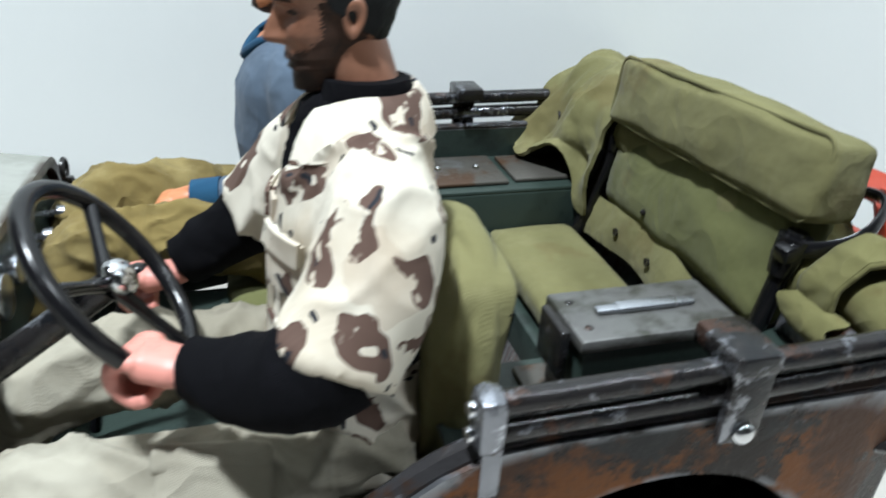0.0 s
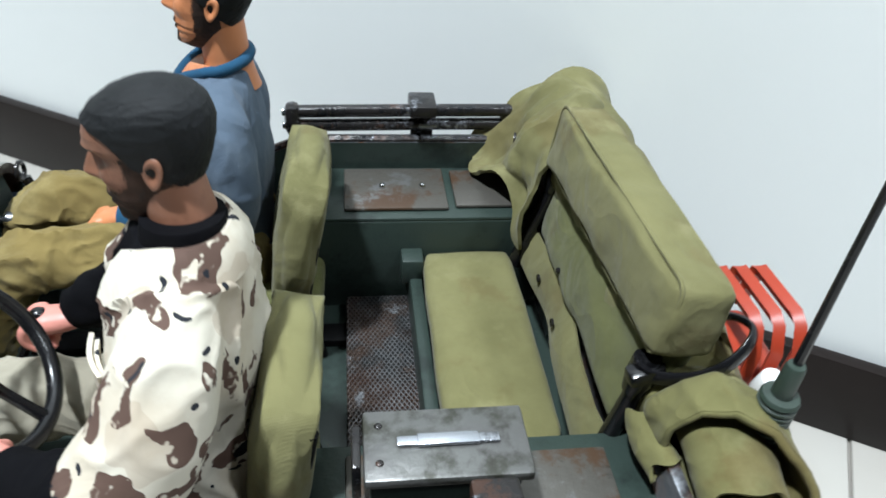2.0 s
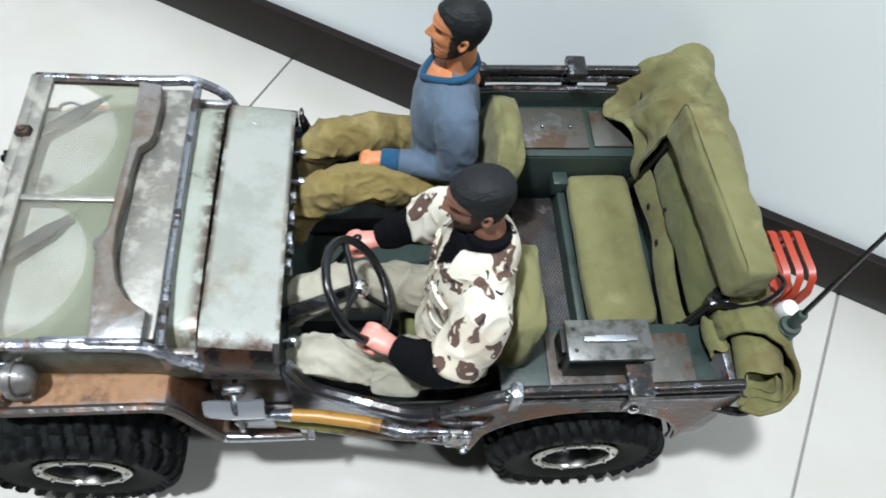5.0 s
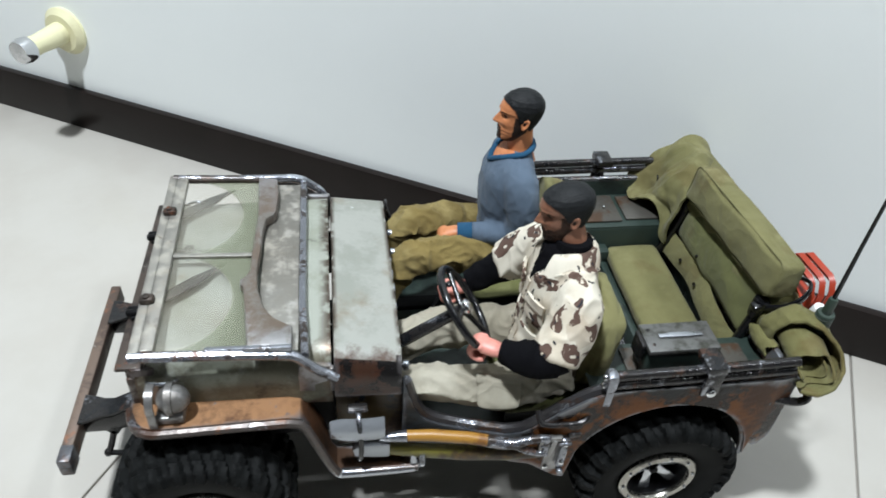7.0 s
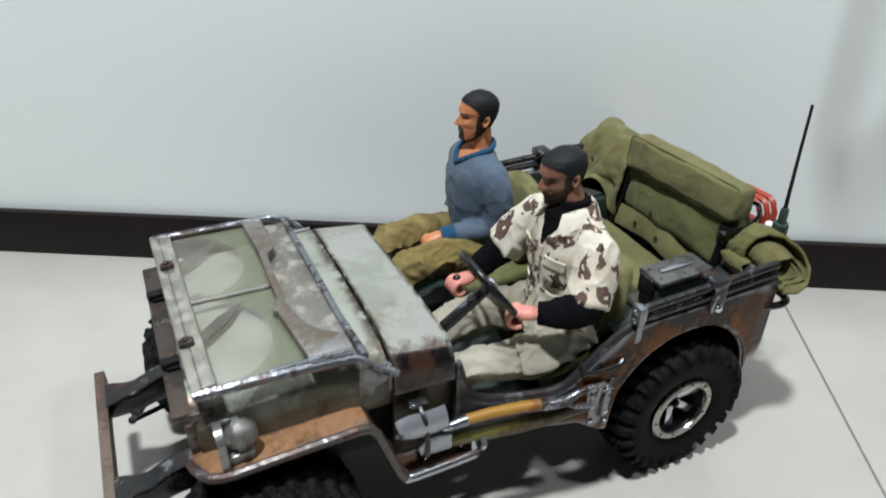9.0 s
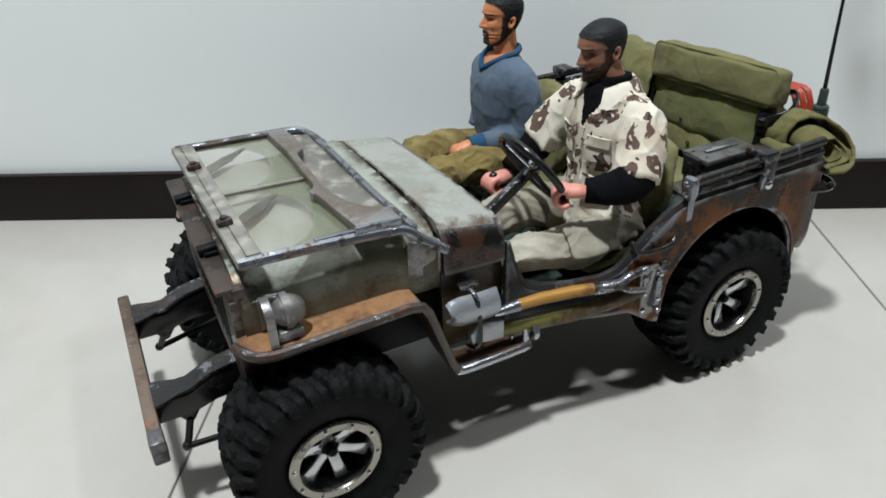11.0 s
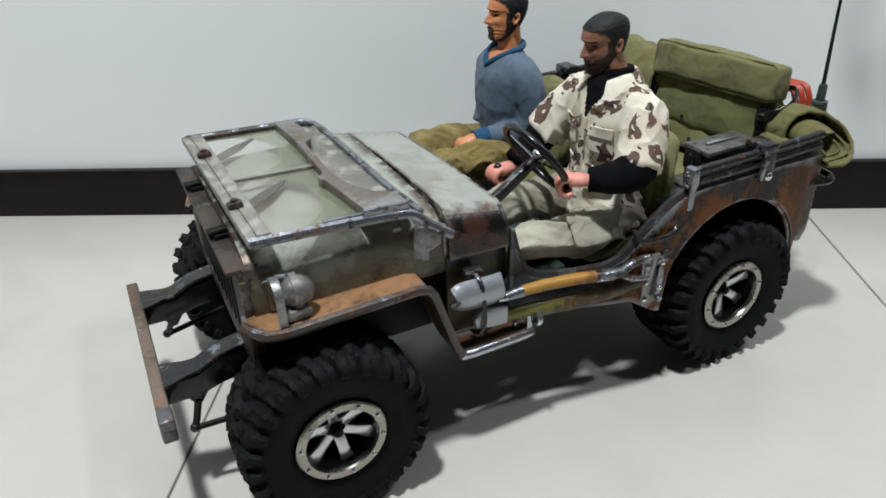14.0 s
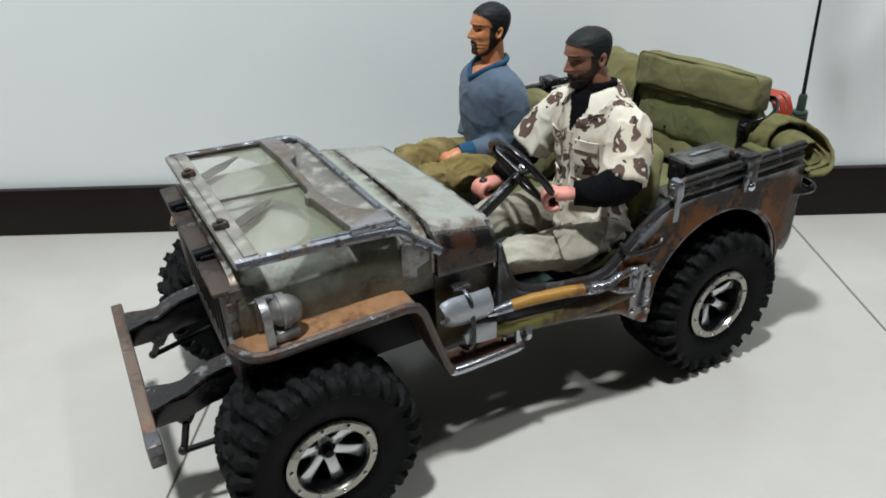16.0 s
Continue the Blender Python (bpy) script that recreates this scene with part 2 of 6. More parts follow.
# band: the bonnet's sides are a darker olive than its top
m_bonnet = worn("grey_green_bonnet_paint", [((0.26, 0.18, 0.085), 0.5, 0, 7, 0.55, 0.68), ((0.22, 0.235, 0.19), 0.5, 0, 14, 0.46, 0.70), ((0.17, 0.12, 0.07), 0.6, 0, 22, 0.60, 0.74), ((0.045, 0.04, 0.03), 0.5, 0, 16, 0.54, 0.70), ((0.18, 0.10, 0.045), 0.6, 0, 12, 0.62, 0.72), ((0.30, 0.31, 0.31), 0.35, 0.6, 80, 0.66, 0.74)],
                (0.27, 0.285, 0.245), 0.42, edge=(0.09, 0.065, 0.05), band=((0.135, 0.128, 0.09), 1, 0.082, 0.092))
m_cowl = worn("rusted_cowl_shoulder_paint", [((0.058, 0.022, 0.012), 0.34, 0, 18, 0.42, 0.58), ((0.15, 0.145, 0.115), 0.4, 0, 13, 0.55, 0.66), ((0.010, 0.009, 0.009), 0.26, 0.1, 26, 0.50, 0.60), ((0.28, 0.30, 0.34), 0.25, 0.8, 60, 0.60, 0.66)], (0.045, 0.021, 0.013), 0.3, edge=(0.14, 0.13, 0.13), edge_from=0.54, tone=0.8, dent=3.0, spec=0.4)
m_scuttle = worn("ochre_and_slate_scuttle_paint", [((0.14, 0.10, 0.035), 0.4, 0, 12, 0.44, 0.58), ((0.03, 0.014, 0.008), 0.4, 0, 22, 0.52, 0.62), ((0.15, 0.055, 0.016), 0.4, 0, 34, 0.60, 0.68), ((0.24, 0.26, 0.29), 0.25, 0.8, 60, 0.62, 0.70)], (0.085, 0.055, 0.02), 0.32, top=((0.035, 0.045, 0.06), 0.25, 0.138, 0.146, 0.05), tone=0.8, dent=3.0)
m_body = worn("rusted_brown_body_paint", [((0.21, 0.066, 0.008), 0.42, 0, 12, 0.40, 0.54), ((0.016, 0.008, 0.005), 0.26, 0, 22, 0.45, 0.55), ((0.30, 0.11, 0.018), 0.32, 0, 46, 0.58, 0.66), ((0.19, 0.20, 0.22), 0.25, 0.8, 75, 0.66, 0.73)],
              (0.075, 0.024, 0.005), 0.36, edge=(0.25, 0.26, 0.28), tone=0.72, spec=0.22, top=((0.012, 0.013, 0.014), 0.32, 0.160, 0.172, 0.06), dent=3.0)
m_sill = worn("slate_blue_sill_steel", [((0.016, 0.015, 0.015), 0.3, 0.3, 20, 0.46, 0.58), ((0.07, 0.03, 0.014), 0.4, 0.1, 30, 0.56, 0.66), ((0.17, 0.185, 0.21), 0.26, 0.85, 60, 0.63, 0.71)], (0.036, 0.042, 0.050), 0.32, 0.45, edge=(0.18, 0.19, 0.21), dent=4.0)
# top: orange only on the high flat part; slope and step darker brown
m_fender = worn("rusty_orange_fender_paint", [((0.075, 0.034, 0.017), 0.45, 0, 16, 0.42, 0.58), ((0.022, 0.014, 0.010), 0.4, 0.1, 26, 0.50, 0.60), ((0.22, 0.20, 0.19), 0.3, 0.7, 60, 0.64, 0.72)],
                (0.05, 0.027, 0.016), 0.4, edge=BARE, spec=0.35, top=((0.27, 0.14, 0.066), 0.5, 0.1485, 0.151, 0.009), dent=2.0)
# silver patches: scraped metal, spread wider to stand in for reflected streaks
m_steel = worn("scraped_dark_steel", [((0.05, 0.022, 0.013), 0.4, 0.2, 44, 0.52, 0.64), ((0.010, 0.011, 0.013), 0.2, 0.2, 55, 0.50, 0.60), ((0.30, 0.31, 0.34), 0.2, 0.9, 60, 0.55, 0.65)], (0.024, 0.022, 0.022), 0.2, 0.3, dent=5.0, tone=0.9, spec=0.5)
m_scraped = worn("bright_scraped_steel", [((0.035, 0.026, 0.022), 0.3, 0.3, 34, 0.50, 0.58), ((0.09, 0.04, 0.022), 0.4, 0.2, 46, 0.57, 0.66), ((0.62, 0.65, 0.72), 0.18, 0.95, 52, 0.54, 0.64)], (0.26, 0.27, 0.30), 0.22, 0.85, dent=6.0)
m_rim = worn("rubbed_dark_edge_steel", [((0.035, 0.018, 0.011), 0.32, 0.2, 34, 0.48, 0.58), ((0.09, 0.04, 0.02), 0.4, 0.1, 46, 0.57, 0.66), ((0.34, 0.355, 0.39), 0.24, 0.95, 44, 0.57, 0.66)], (0.04, 0.038, 0.04), 0.32, 0.45, dent=6.0)
m_fenderrim = worn("rubbed_rusty_rolled_edge", [((0.05, 0.022, 0.013), 0.4, 0.2, 22, 0.48, 0.58), ((0.14, 0.06, 0.028), 0.45, 0.1, 40, 0.56, 0.66), ((0.46, 0.48, 0.53), 0.2, 0.95, 38, 0.55, 0.66)], (0.085, 0.072, 0.066), 0.28, 0.5, dent=6.0)
m_silver = worn("silver_paint", [((0.30, 0.31, 0.33), 0.4, 0.5, 30, 0.5, 0.7), ((0.06, 0.04, 0.03), 0.6, 0.2, 30, 0.58, 0.68)], (0.38, 0.40, 0.43), 0.36, 0.7, dent=4.0)
m_bright = worn("bare_scratched_metal", [((0.13, 0.13, 0.135), 0.4, 0.85, 40, 0.5, 0.68), ((0.08, 0.045, 0.028), 0.6, 0.2, 30, 0.62, 0.72)], (0.46, 0.48, 0.52), 0.24, 0.95)
m_bumper = worn("rusty_bumper_steel", [((0.03, 0.022, 0.018), 0.5, 0.2, 26, 0.46, 0.58), ((0.12, 0.045, 0.022), 0.65, 0, 40, 0.55, 0.64), ((0.16, 0.145, 0.13), 0.45, 0.3, 48, 0.56, 0.66)], (0.07, 0.052, 0.042), 0.5, 0.2, edge=(0.22, 0.21, 0.2), edge_from=0.6, tone=0.85, spec=0.35)
m_rustbar = worn("rusty_brown_flat_bar", [((0.075, 0.05, 0.038), 0.55, 0.1, 22, 0.44, 0.58), ((0.20, 0.09, 0.05), 0.65, 0, 36, 0.56, 0.66), ((0.27, 0.245, 0.22), 0.45, 0.3, 44, 0.58, 0.68)], (0.15, 0.105, 0.08), 0.5, 0.15, edge=(0.24, 0.23, 0.22), edge_from=0.6)
m_inner = worn("dark_green_tub_paint", [((0.017, 0.025, 0.022), 0.4, 0, 18, 0.45, 0.62), ((0.07, 0.05, 0.035), 0.45, 0.2, 40, 0.63, 0.72), ((0.10, 0.12, 0.11), 0.4, 0.1, 90, 0.68, 0.74)], (0.028, 0.042, 0.036), 0.36, spec=0.35, dent=2.0)
m_locker = worn("scuffed_brown_metal_lid", [((0.085, 0.048, 0.028), 0.45, 0.1, 20, 0.46, 0.58), ((0.19, 0.192, 0.19), 0.36, 0.4, 36, 0.52, 0.66), ((0.022, 0.020, 0.018), 0.4, 0.1, 26, 0.57, 0.67)], (0.12, 0.112, 0.098), 0.38, 0.3, edge=BARE, edge_from=0.6, tone=0.72, spec=0.4, dent=3.0)


def tread_metal():
    """Dark steel plate with crossed raised ribs, rubbed bright and rusted."""
    m, nt, bsdf = shader("hatched_steel_plate")
    co = nt.nodes.new("ShaderNodeTexCoord").outputs["Object"]
    ribs = []
    for ang in (0.55, -0.55):
        mp = node(nt, "ShaderNodeMapping", Rotation=(0, 0, ang))
        nt.links.new(co, mp.inputs["Vector"])
        w = node(nt, "ShaderNodeTexWave", Scale=150.0, Distortion=0.6, Detail=1.0)
        nt.links.new(mp.outputs[0], w.inputs["Vector"])
        ribs.append(w.outputs["Fac"])
    h = mul(nt, ribs[0], ribs[1], "MAXIMUM")
    col = blend(nt, spots(nt, co, 22, 0.42, 0.6), (0.022, 0.025, 0.025), (0.045, 0.022, 0.014))
    col = blend(nt, mul(nt, mul(nt, h, 0.72, "GREATER_THAN"), blend(nt, spots(nt, co, 34, 0.42, 0.6), 0.20, 0.75, True)), col, (0.17, 0.172, 0.178))
    col = blend(nt, mul(nt, spots(nt, co, 30, 0.50, 0.62, 8.0, 0.7), 0.6), col, (0.085, 0.05, 0.034))
    col = blend(nt, mul(nt, spots(nt, co, 60, 0.58, 0.66, 8.0, 0.7), 0.7), col, (0.25, 0.27, 0.29))
    nt.links.new(col, bsdf.inputs["Base Color"])
    bsdf.inputs["Metallic"].default_value = 0.5
    bsdf.inputs["Roughness"].default_value = 0.36
    relief(nt, bsdf, h, 0.8, 0.0012)
    return m


m_tread = tread_metal()
m_ammo = worn("worn_olive_ammunition_box_paint", [((0.04, 0.036, 0.028), 0.36, 0.2, 20, 0.45, 0.60), ((0.035, 0.024, 0.017), 0.5, 0, 36, 0.56, 0.66), ((0.19, 0.19, 0.175), 0.34, 0.5, 42, 0.58, 0.70)], (0.066, 0.066, 0.052), 0.38, 0.2, spec=0.35, tone=0.62, edge=(0.30, 0.30, 0.30), edge_from=0.55, dent=3.0)
m_lamp = worn("dull_silver_metal", [((0.16, 0.15, 0.14), 0.5, 0.6, 40, 0.46, 0.62), ((0.07, 0.04, 0.025), 0.6, 0.1, 44, 0.60, 0.70)], (0.27, 0.265, 0.26), 0.32, 0.75, dent=4.0)
m_panel = worn("dull_rusted_steel_panel", [((0.12, 0.09, 0.068), 0.42, 0.2, 18, 0.44, 0.62), ((0.215, 0.207, 0.195), 0.36, 0.3, 28, 0.48, 0.66), ((0.10, 0.062, 0.042), 0.5, 0, 34, 0.56, 0.67), ((0.05, 0.036, 0.028), 0.5, 0.1, 60, 0.64, 0.72)], (0.175, 0.16, 0.142), 0.36, 0.5, edge=(0.42, 0.43, 0.46), edge_from=0.54, dent=4.0)
m_wiper = worn("grey_rubber", [((0.02, 0.02, 0.02), 0.6, 0, 60, 0.5, 0.7)], (0.012, 0.013, 0.013), 0.6)
m_black = worn("satin_black_paint", [((0.014, 0.014, 0.015), 0.3, 0, 40, 0.5, 0.7)], (0.006, 0.006, 0.007), 0.22, bump=0.1, spec=0.45)
m_under = worn("black_chassis_paint", [((0.008, 0.008, 0.008), 0.6, 0, 30, 0.5, 0.7)], (0.004, 0.004, 0.0045), 0.5, spec=0.12)
m_chrome = worn("polished_chrome", [((0.42, 0.43, 0.45), 0.2, 1.0, 60, 0.5, 0.7)], (0.72, 0.73, 0.75), 0.10, 1.0, bump=0.04)
m_spoke = worn("satin_silver", [((0.50, 0.52, 0.56), 0.26, 0.9, 60, 0.5, 0.7)], (0.72, 0.74, 0.78), 0.2, 0.85, bump=0.04)
m_barrel = worn("dark_wheel_metal", [((0.05, 0.05, 0.055), 0.4, 0.5, 60, 0.5, 0.7)], (0.02, 0.02, 0.022), 0.35, 0.5, tone=0.6)
m_ring = worn("brushed_nickel_ring", [((0.26, 0.25, 0.225), 0.4, 1.0, 60, 0.5, 0.7)], (0.37, 0.355, 0.32), 0.26, 1.0, bump=0.1, dent=3.0)
m_wood = worn("stained_orange_wood", [((0.17, 0.07, 0.016), 0.45, 0, 22, 0.46, 0.62), ((0.03, 0.018, 0.011), 0.6, 0, 34, 0.54, 0.66)], (0.33, 0.165, 0.03), 0.33)
m_olivewood = worn("olive_painted_wood", [((0.05, 0.03, 0.012), 0.5, 0, 22, 0.44, 0.60), ((0.16, 0.085, 0.015), 0.45, 0, 16, 0.54, 0.66), ((0.20, 0.20, 0.20), 0.3, 0.7, 60, 0.64, 0.72)], (0.13, 0.115, 0.022), 0.38)
m_red = worn("glossy_red_plastic", [((0.22, 0.018, 0.010), 0.35, 0, 30, 0.5, 0.7)], (0.33, 0.034, 0.012), 0.42, bump=0.05)
m_antgreen = worn("grey_green_plastic", [((0.02, 0.03, 0.024), 0.5, 0, 60, 0.5, 0.7)], (0.028, 0.045, 0.035), 0.45)
m_white = worn("white_plastic", [((0.6, 0.6, 0.58), 0.4, 0, 30, 0.5, 0.7)], (0.75, 0.75, 0.74), 0.4, bump=0.05)
m_cream = worn("cream_plastic", [((0.62, 0.58, 0.36), 0.4, 0, 10, 0.5, 0.7)], (0.72, 0.69, 0.45), 0.35, bump=0.05)


def cloth(name, base, dark, light, weave=2700.0, stain=(0.115, 0.088, 0.035), stained=0.60, folds=5.0, sheen=0.08):
    m, nt, bsdf = shader(name)
    co = nt.nodes.new("ShaderNodeTexCoord").outputs["Object"]
    col = blend(nt, spots(nt, co, 16, 0.38, 0.66), base, dark)
    col = blend(nt, spots(nt, co, 30, 0.52, 0.72), col, light)
    col = blend(nt, mul(nt, spots(nt, co, 22, stained, stained + 0.10), 0.45), col, stain)
    nt.links.new(col, bsdf.inputs["Base Color"])
    bsdf.inputs["Roughness"].default_value = 0.9
    bsdf.inputs["Sheen Weight"].default_value = sheen
    bsdf.inputs["Specular IOR Level"].default_value = 0.08
    hs = []
    for ang in (0.4, 1.97):
        mp = node(nt, "ShaderNodeMapping", Rotation=(0.5, ang, ang))
        nt.links.new(co, mp.inputs["Vector"])
        w = node(nt, "ShaderNodeTexWave", Scale=weave / 3.4, Distortion=2.5, Detail=2.0)
        nt.links.new(mp.outputs[0], w.inputs["Vector"])
        hs.append(w.outputs["Fac"])
    h = mul(nt, hs[0], hs[1], "ADD")
    big = node(nt, "ShaderNodeTexNoise", Scale=60.0, Detail=5.0)
    nt.links.new(co, big.inputs["Vector"])
    bent = node(nt, "ShaderNodeTexNoise", Scale=30.0, Detail=2.0, Distortion=1.0)
    nt.links.new(co, bent.inputs["Vector"])
    fold = mul(nt, mul(nt, mul(nt, bent.outputs["Fac"], 0.5, "SUBTRACT"), 0.0, "ABSOLUTE"), folds)
    rough = mul(nt, mul(nt, h, 0.07), mul(nt, big.outputs["Fac"], 2.6), "ADD")
    relief(nt, bsdf, mul(nt, rough, fold, "SUBTRACT"), 0.5, 0.0011)
    return m


m_canvas = cloth("olive_canvas", (0.176, 0.166, 0.076), (0.128, 0.121, 0.053), (0.225, 0.211, 0.105), stained=0.54)
m_canvas_roll = cloth("stained_olive_canvas", (0.150, 0.142, 0.060), (0.105, 0.096, 0.040), (0.19, 0.18, 0.085), stain=(0.10, 0.066, 0.024), stained=0.47, folds=11.0)
m_canvas_dark = cloth("deep_olive_canvas", (0.13, 0.134, 0.055), (0.09, 0.094, 0.038), (0.17, 0.17, 0.078))
m_trousers_olive = cloth("olive_brown_cotton", (0.20, 0.15, 0.055), (0.14, 0.105, 0.04), (0.24, 0.19, 0.08), stained=0.9, folds=11.0)
m_trousers_sand = cloth("sand_cotton", (0.345, 0.32, 0.255), (0.265, 0.24, 0.185), (0.40, 0.375, 0.305), stained=0.72, stain=(0.16, 0.12, 0.08), folds=9.0)
m_knit = cloth("blue_grey_knit", (0.098, 0.132, 0.178), (0.075, 0.103, 0.142), (0.128, 0.165, 0.212), weave=2600, stained=0.95)
m_trim = cloth("teal_knit_trim", (0.02, 0.075, 0.14), (0.015, 0.055, 0.11), (0.03, 0.10, 0.17), weave=2600, stained=0.95)
m_blackcloth = cloth("black_knit", (0.004, 0.004, 0.005), (0.003, 0.003, 0.004), (0.006, 0.006, 0.008), weave=2600, stained=0.95, sheen=0.0)
m_hair = worn("painted_black_hair", [((0.016, 0.017, 0.019), 0.6, 0, 60, 0.45, 0.7)], (0.009, 0.010, 0.011), 0.55, grain=900, bump=0.6, spec=0.2)
m_beard = worn("painted_dark_brown_beard", [((0.05, 0.026, 0.018), 0.6, 0, 90, 0.45, 0.6)], (0.026, 0.017, 0.014), 0.6, grain=900, bump=0.6, spec=0.2)
m_skin_tan = worn("tan_painted_vinyl", [((0.42, 0.15, 0.06), 0.5, 0, 60, 0.45, 0.7)], (0.52, 0.20, 0.085), 0.45, bump=0.05)
m_skin_brown = worn("brown_painted_vinyl", [((0.17, 0.07, 0.04), 0.5, 0, 60, 0.45, 0.7)], (0.235, 0.105, 0.062), 0.45, bump=0.05)
m_skin_pink = worn("pink_vinyl", [((0.55, 0.20, 0.16), 0.5, 0, 60, 0.45, 0.7)], (0.62, 0.25, 0.20), 0.45, bump=0.05)


def camo():
    """Cream cloth with brown blots and small black and white flecks."""
    m, nt, bsdf = shader("desert_camouflage_cotton")
    co = nt.nodes.new("ShaderNodeTexCoord").outputs["Object"]
    col = blend(nt, spots(nt, co, 25, 0.45, 0.62), (0.62, 0.575, 0.48), (0.54, 0.475, 0.375))
    warp = node(nt, "ShaderNodeTexNoise", Scale=48.0, Detail=2.5, Roughness=0.5)
    nt.links.new(co, warp.inputs["Vector"])
    shift = nt.nodes.new("ShaderNodeVectorMath")
    shift.operation = "MULTIPLY_ADD"
    nt.links.new(warp.outputs["Color"], shift.inputs[0])
    shift.inputs[1].default_value = (0.034, 0.034, 0.034)
    nt.links.new(co, shift.inputs[2])

    def flecks(scale, lo, hi, share):
        """Rings or dots, one in some of the cells."""
        v = node(nt, "ShaderNodeTexVoronoi", Scale=scale)
        nt.links.new(shift.outputs[0], v.inputs["Vector"])
        inside = mul(nt, mul(nt, v.outputs["Distance"], hi, "LESS_THAN"), mul(nt, v.outputs["Distance"], lo, "GREATER_THAN"))
        pick = nt.nodes.new("ShaderNodeSeparateColor")
        nt.links.new(v.outputs["Color"], pick.inputs[0])
        return mul(nt, inside, mul(nt, pick.outputs[0], share, "LESS_THAN"))

    col = blend(nt, mul(nt, flecks(44, 0.0, 0.42, 0.34), 0.45), col, (0.40, 0.315, 0.23))
    col = blend(nt, mul(nt, flecks(56, 0.12, 0.45, 0.85), spots(nt, co, 75, 0.425, 0.455, 3.0)), col, (0.092, 0.052, 0.038))
    col = blend(nt, flecks(170, 0.0, 0.30, 0.19), col, (0.008, 0.010, 0.016))
    nt.links.new(col, bsdf.inputs["Base Color"])
    bsdf.inputs["Roughness"].default_value = 0.85
    n = node(nt, "ShaderNodeTexNoise", Scale=38.0, Detail=3.5, Roughness=0.5, Distortion=0.8)
    nt.links.new(co, n.inputs["Vector"])
    relief(nt, bsdf, n.outputs["Fac"], 0.7, 0.0022)
    return m


m_camo = camo()


def rubber():
    m, nt, bsdf = shader("dusty_black_rubber")
    co = nt.nodes.new("ShaderNodeTexCoord").outputs["Object"]
    col = blend(nt, spots(nt, co, 45, 0.5, 0.75), (0.004, 0.0045, 0.0045), (0.010, 0.011, 0.011))
    nt.links.new(col, bsdf.inputs["Base Color"])
    bsdf.inputs["Roughness"].default_value = 0.7
    bsdf.inputs["Specular IOR Level"].default_value = 0.13
    n = node(nt, "ShaderNodeTexNoise", Scale=500.0, Detail=4.0)
    nt.links.new(co, n.inputs["Vector"])
    relief(nt, bsdf, n.outputs["Fac"], 0.3, 0.0005)
    return m


m_rubber = rubber()


def dusty_glass():
    """Clear glass under a film of olive dust, wiped to a pale fan round each wiper's foot."""
    m, nt, bsdf = shader("dusty_windscreen_glass")
    co = nt.nodes.new("ShaderNodeTexCoord").outputs["Object"]
    sep = nt.nodes.new("ShaderNodeSeparateXYZ")
    nt.links.new(co, sep.inputs[0])
    fan = None
    for y0 in (-0.047, 0.050):
        dx = mul(nt, sep.outputs[0], 0.3605, "ADD")
        dy = mul(nt, sep.outputs[1], -y0, "ADD")
        r = mul(nt, mul(nt, mul(nt, dx, dx), mul(nt, dy, dy), "ADD"), 0.5, "POWER")
        k = node(nt, "ShaderNodeMapRange")
        k.inputs["From Min"].default_value, k.inputs["From Max"].default_value = 0.0510, 0.0495
        nt.links.new(r, k.inputs["Value"])
        fan = k.outputs[0] if fan is None else mul(nt, fan, k.outputs[0], "MAXIMUM")
    tint = blend(nt, spots(nt, co, 14, 0.42, 0.66), (0.46, 0.44, 0.37), (0.39, 0.345, 0.265))
    tint = blend(nt, fan, (0.205, 0.217, 0.148), tint)
    nt.links.new(tint, bsdf.inputs["Base Color"])
    bsdf.inputs["Roughness"].default_value = 0.10
    clear = node(nt, "ShaderNodeBsdfTransparent")
    mix = nt.nodes.new("ShaderNodeMixShader")
    amount = mul(nt, spots(nt, co, 26, 0.3, 0.7), 0.10)
    add = mul(nt, mul(nt, amount, mul(nt, fan, -0.35), "ADD"), 0.44, "ADD")
    nt.links.new(add, mix.inputs[0])
    nt.links.new(clear.outputs[0], mix.inputs[1])
    nt.links.new(bsdf.outputs[0], mix.inputs[2])
    nt.links.new(mix.outputs[0], nt.nodes["Material Output"].inputs[0])
    return m


m_glass = dusty_glass()


def plaster(name, base, other, rough, scale, bump, spec=0.5):
    m, nt, bsdf = shader(name)
    bsdf.inputs["Specular IOR Level"].default_value = spec
    co = nt.nodes.new("ShaderNodeTexCoord").outputs["Object"]
    nt.links.new(blend(nt, spots(nt, co, scale, 0.35, 0.7), base, other), bsdf.inputs["Base Color"])
    bsdf.inputs["Roughness"].default_value = rough
    n = node(nt, "ShaderNodeTexNoise", Scale=260.0, Detail=5.0)
    nt.links.new(co, n.inputs["Vector"])
    relief(nt, bsdf, n.outputs["Fac"], bump, 0.0006)
    return m


m_wall = plaster("white_wall_paint", (0.885, 0.92, 0.912), (0.865, 0.90, 0.892), 0.6, 3.0, 0.12)
# near-black on purpose: unseen ceiling and walls that keep bounced light low
m_ceiling = plaster("unseen_dark_ceiling_paint", (0.045, 0.045, 0.045), (0.04, 0.04, 0.04), 0.8, 3.0, 0.1)
m_room = plaster("unseen_dark_wall_paint", (0.05, 0.05, 0.049), (0.045, 0.045, 0.044), 0.7, 3.0, 0.12)
m_tile = plaster("polished_cream_tile", (0.455, 0.437, 0.40), (0.43, 0.407, 0.368), 0.16, 9.0, 0.02)
m_grout = plaster("grey_grout", (0.30, 0.28, 0.25), (0.24, 0.22, 0.2), 0.8, 40.0, 0.3)
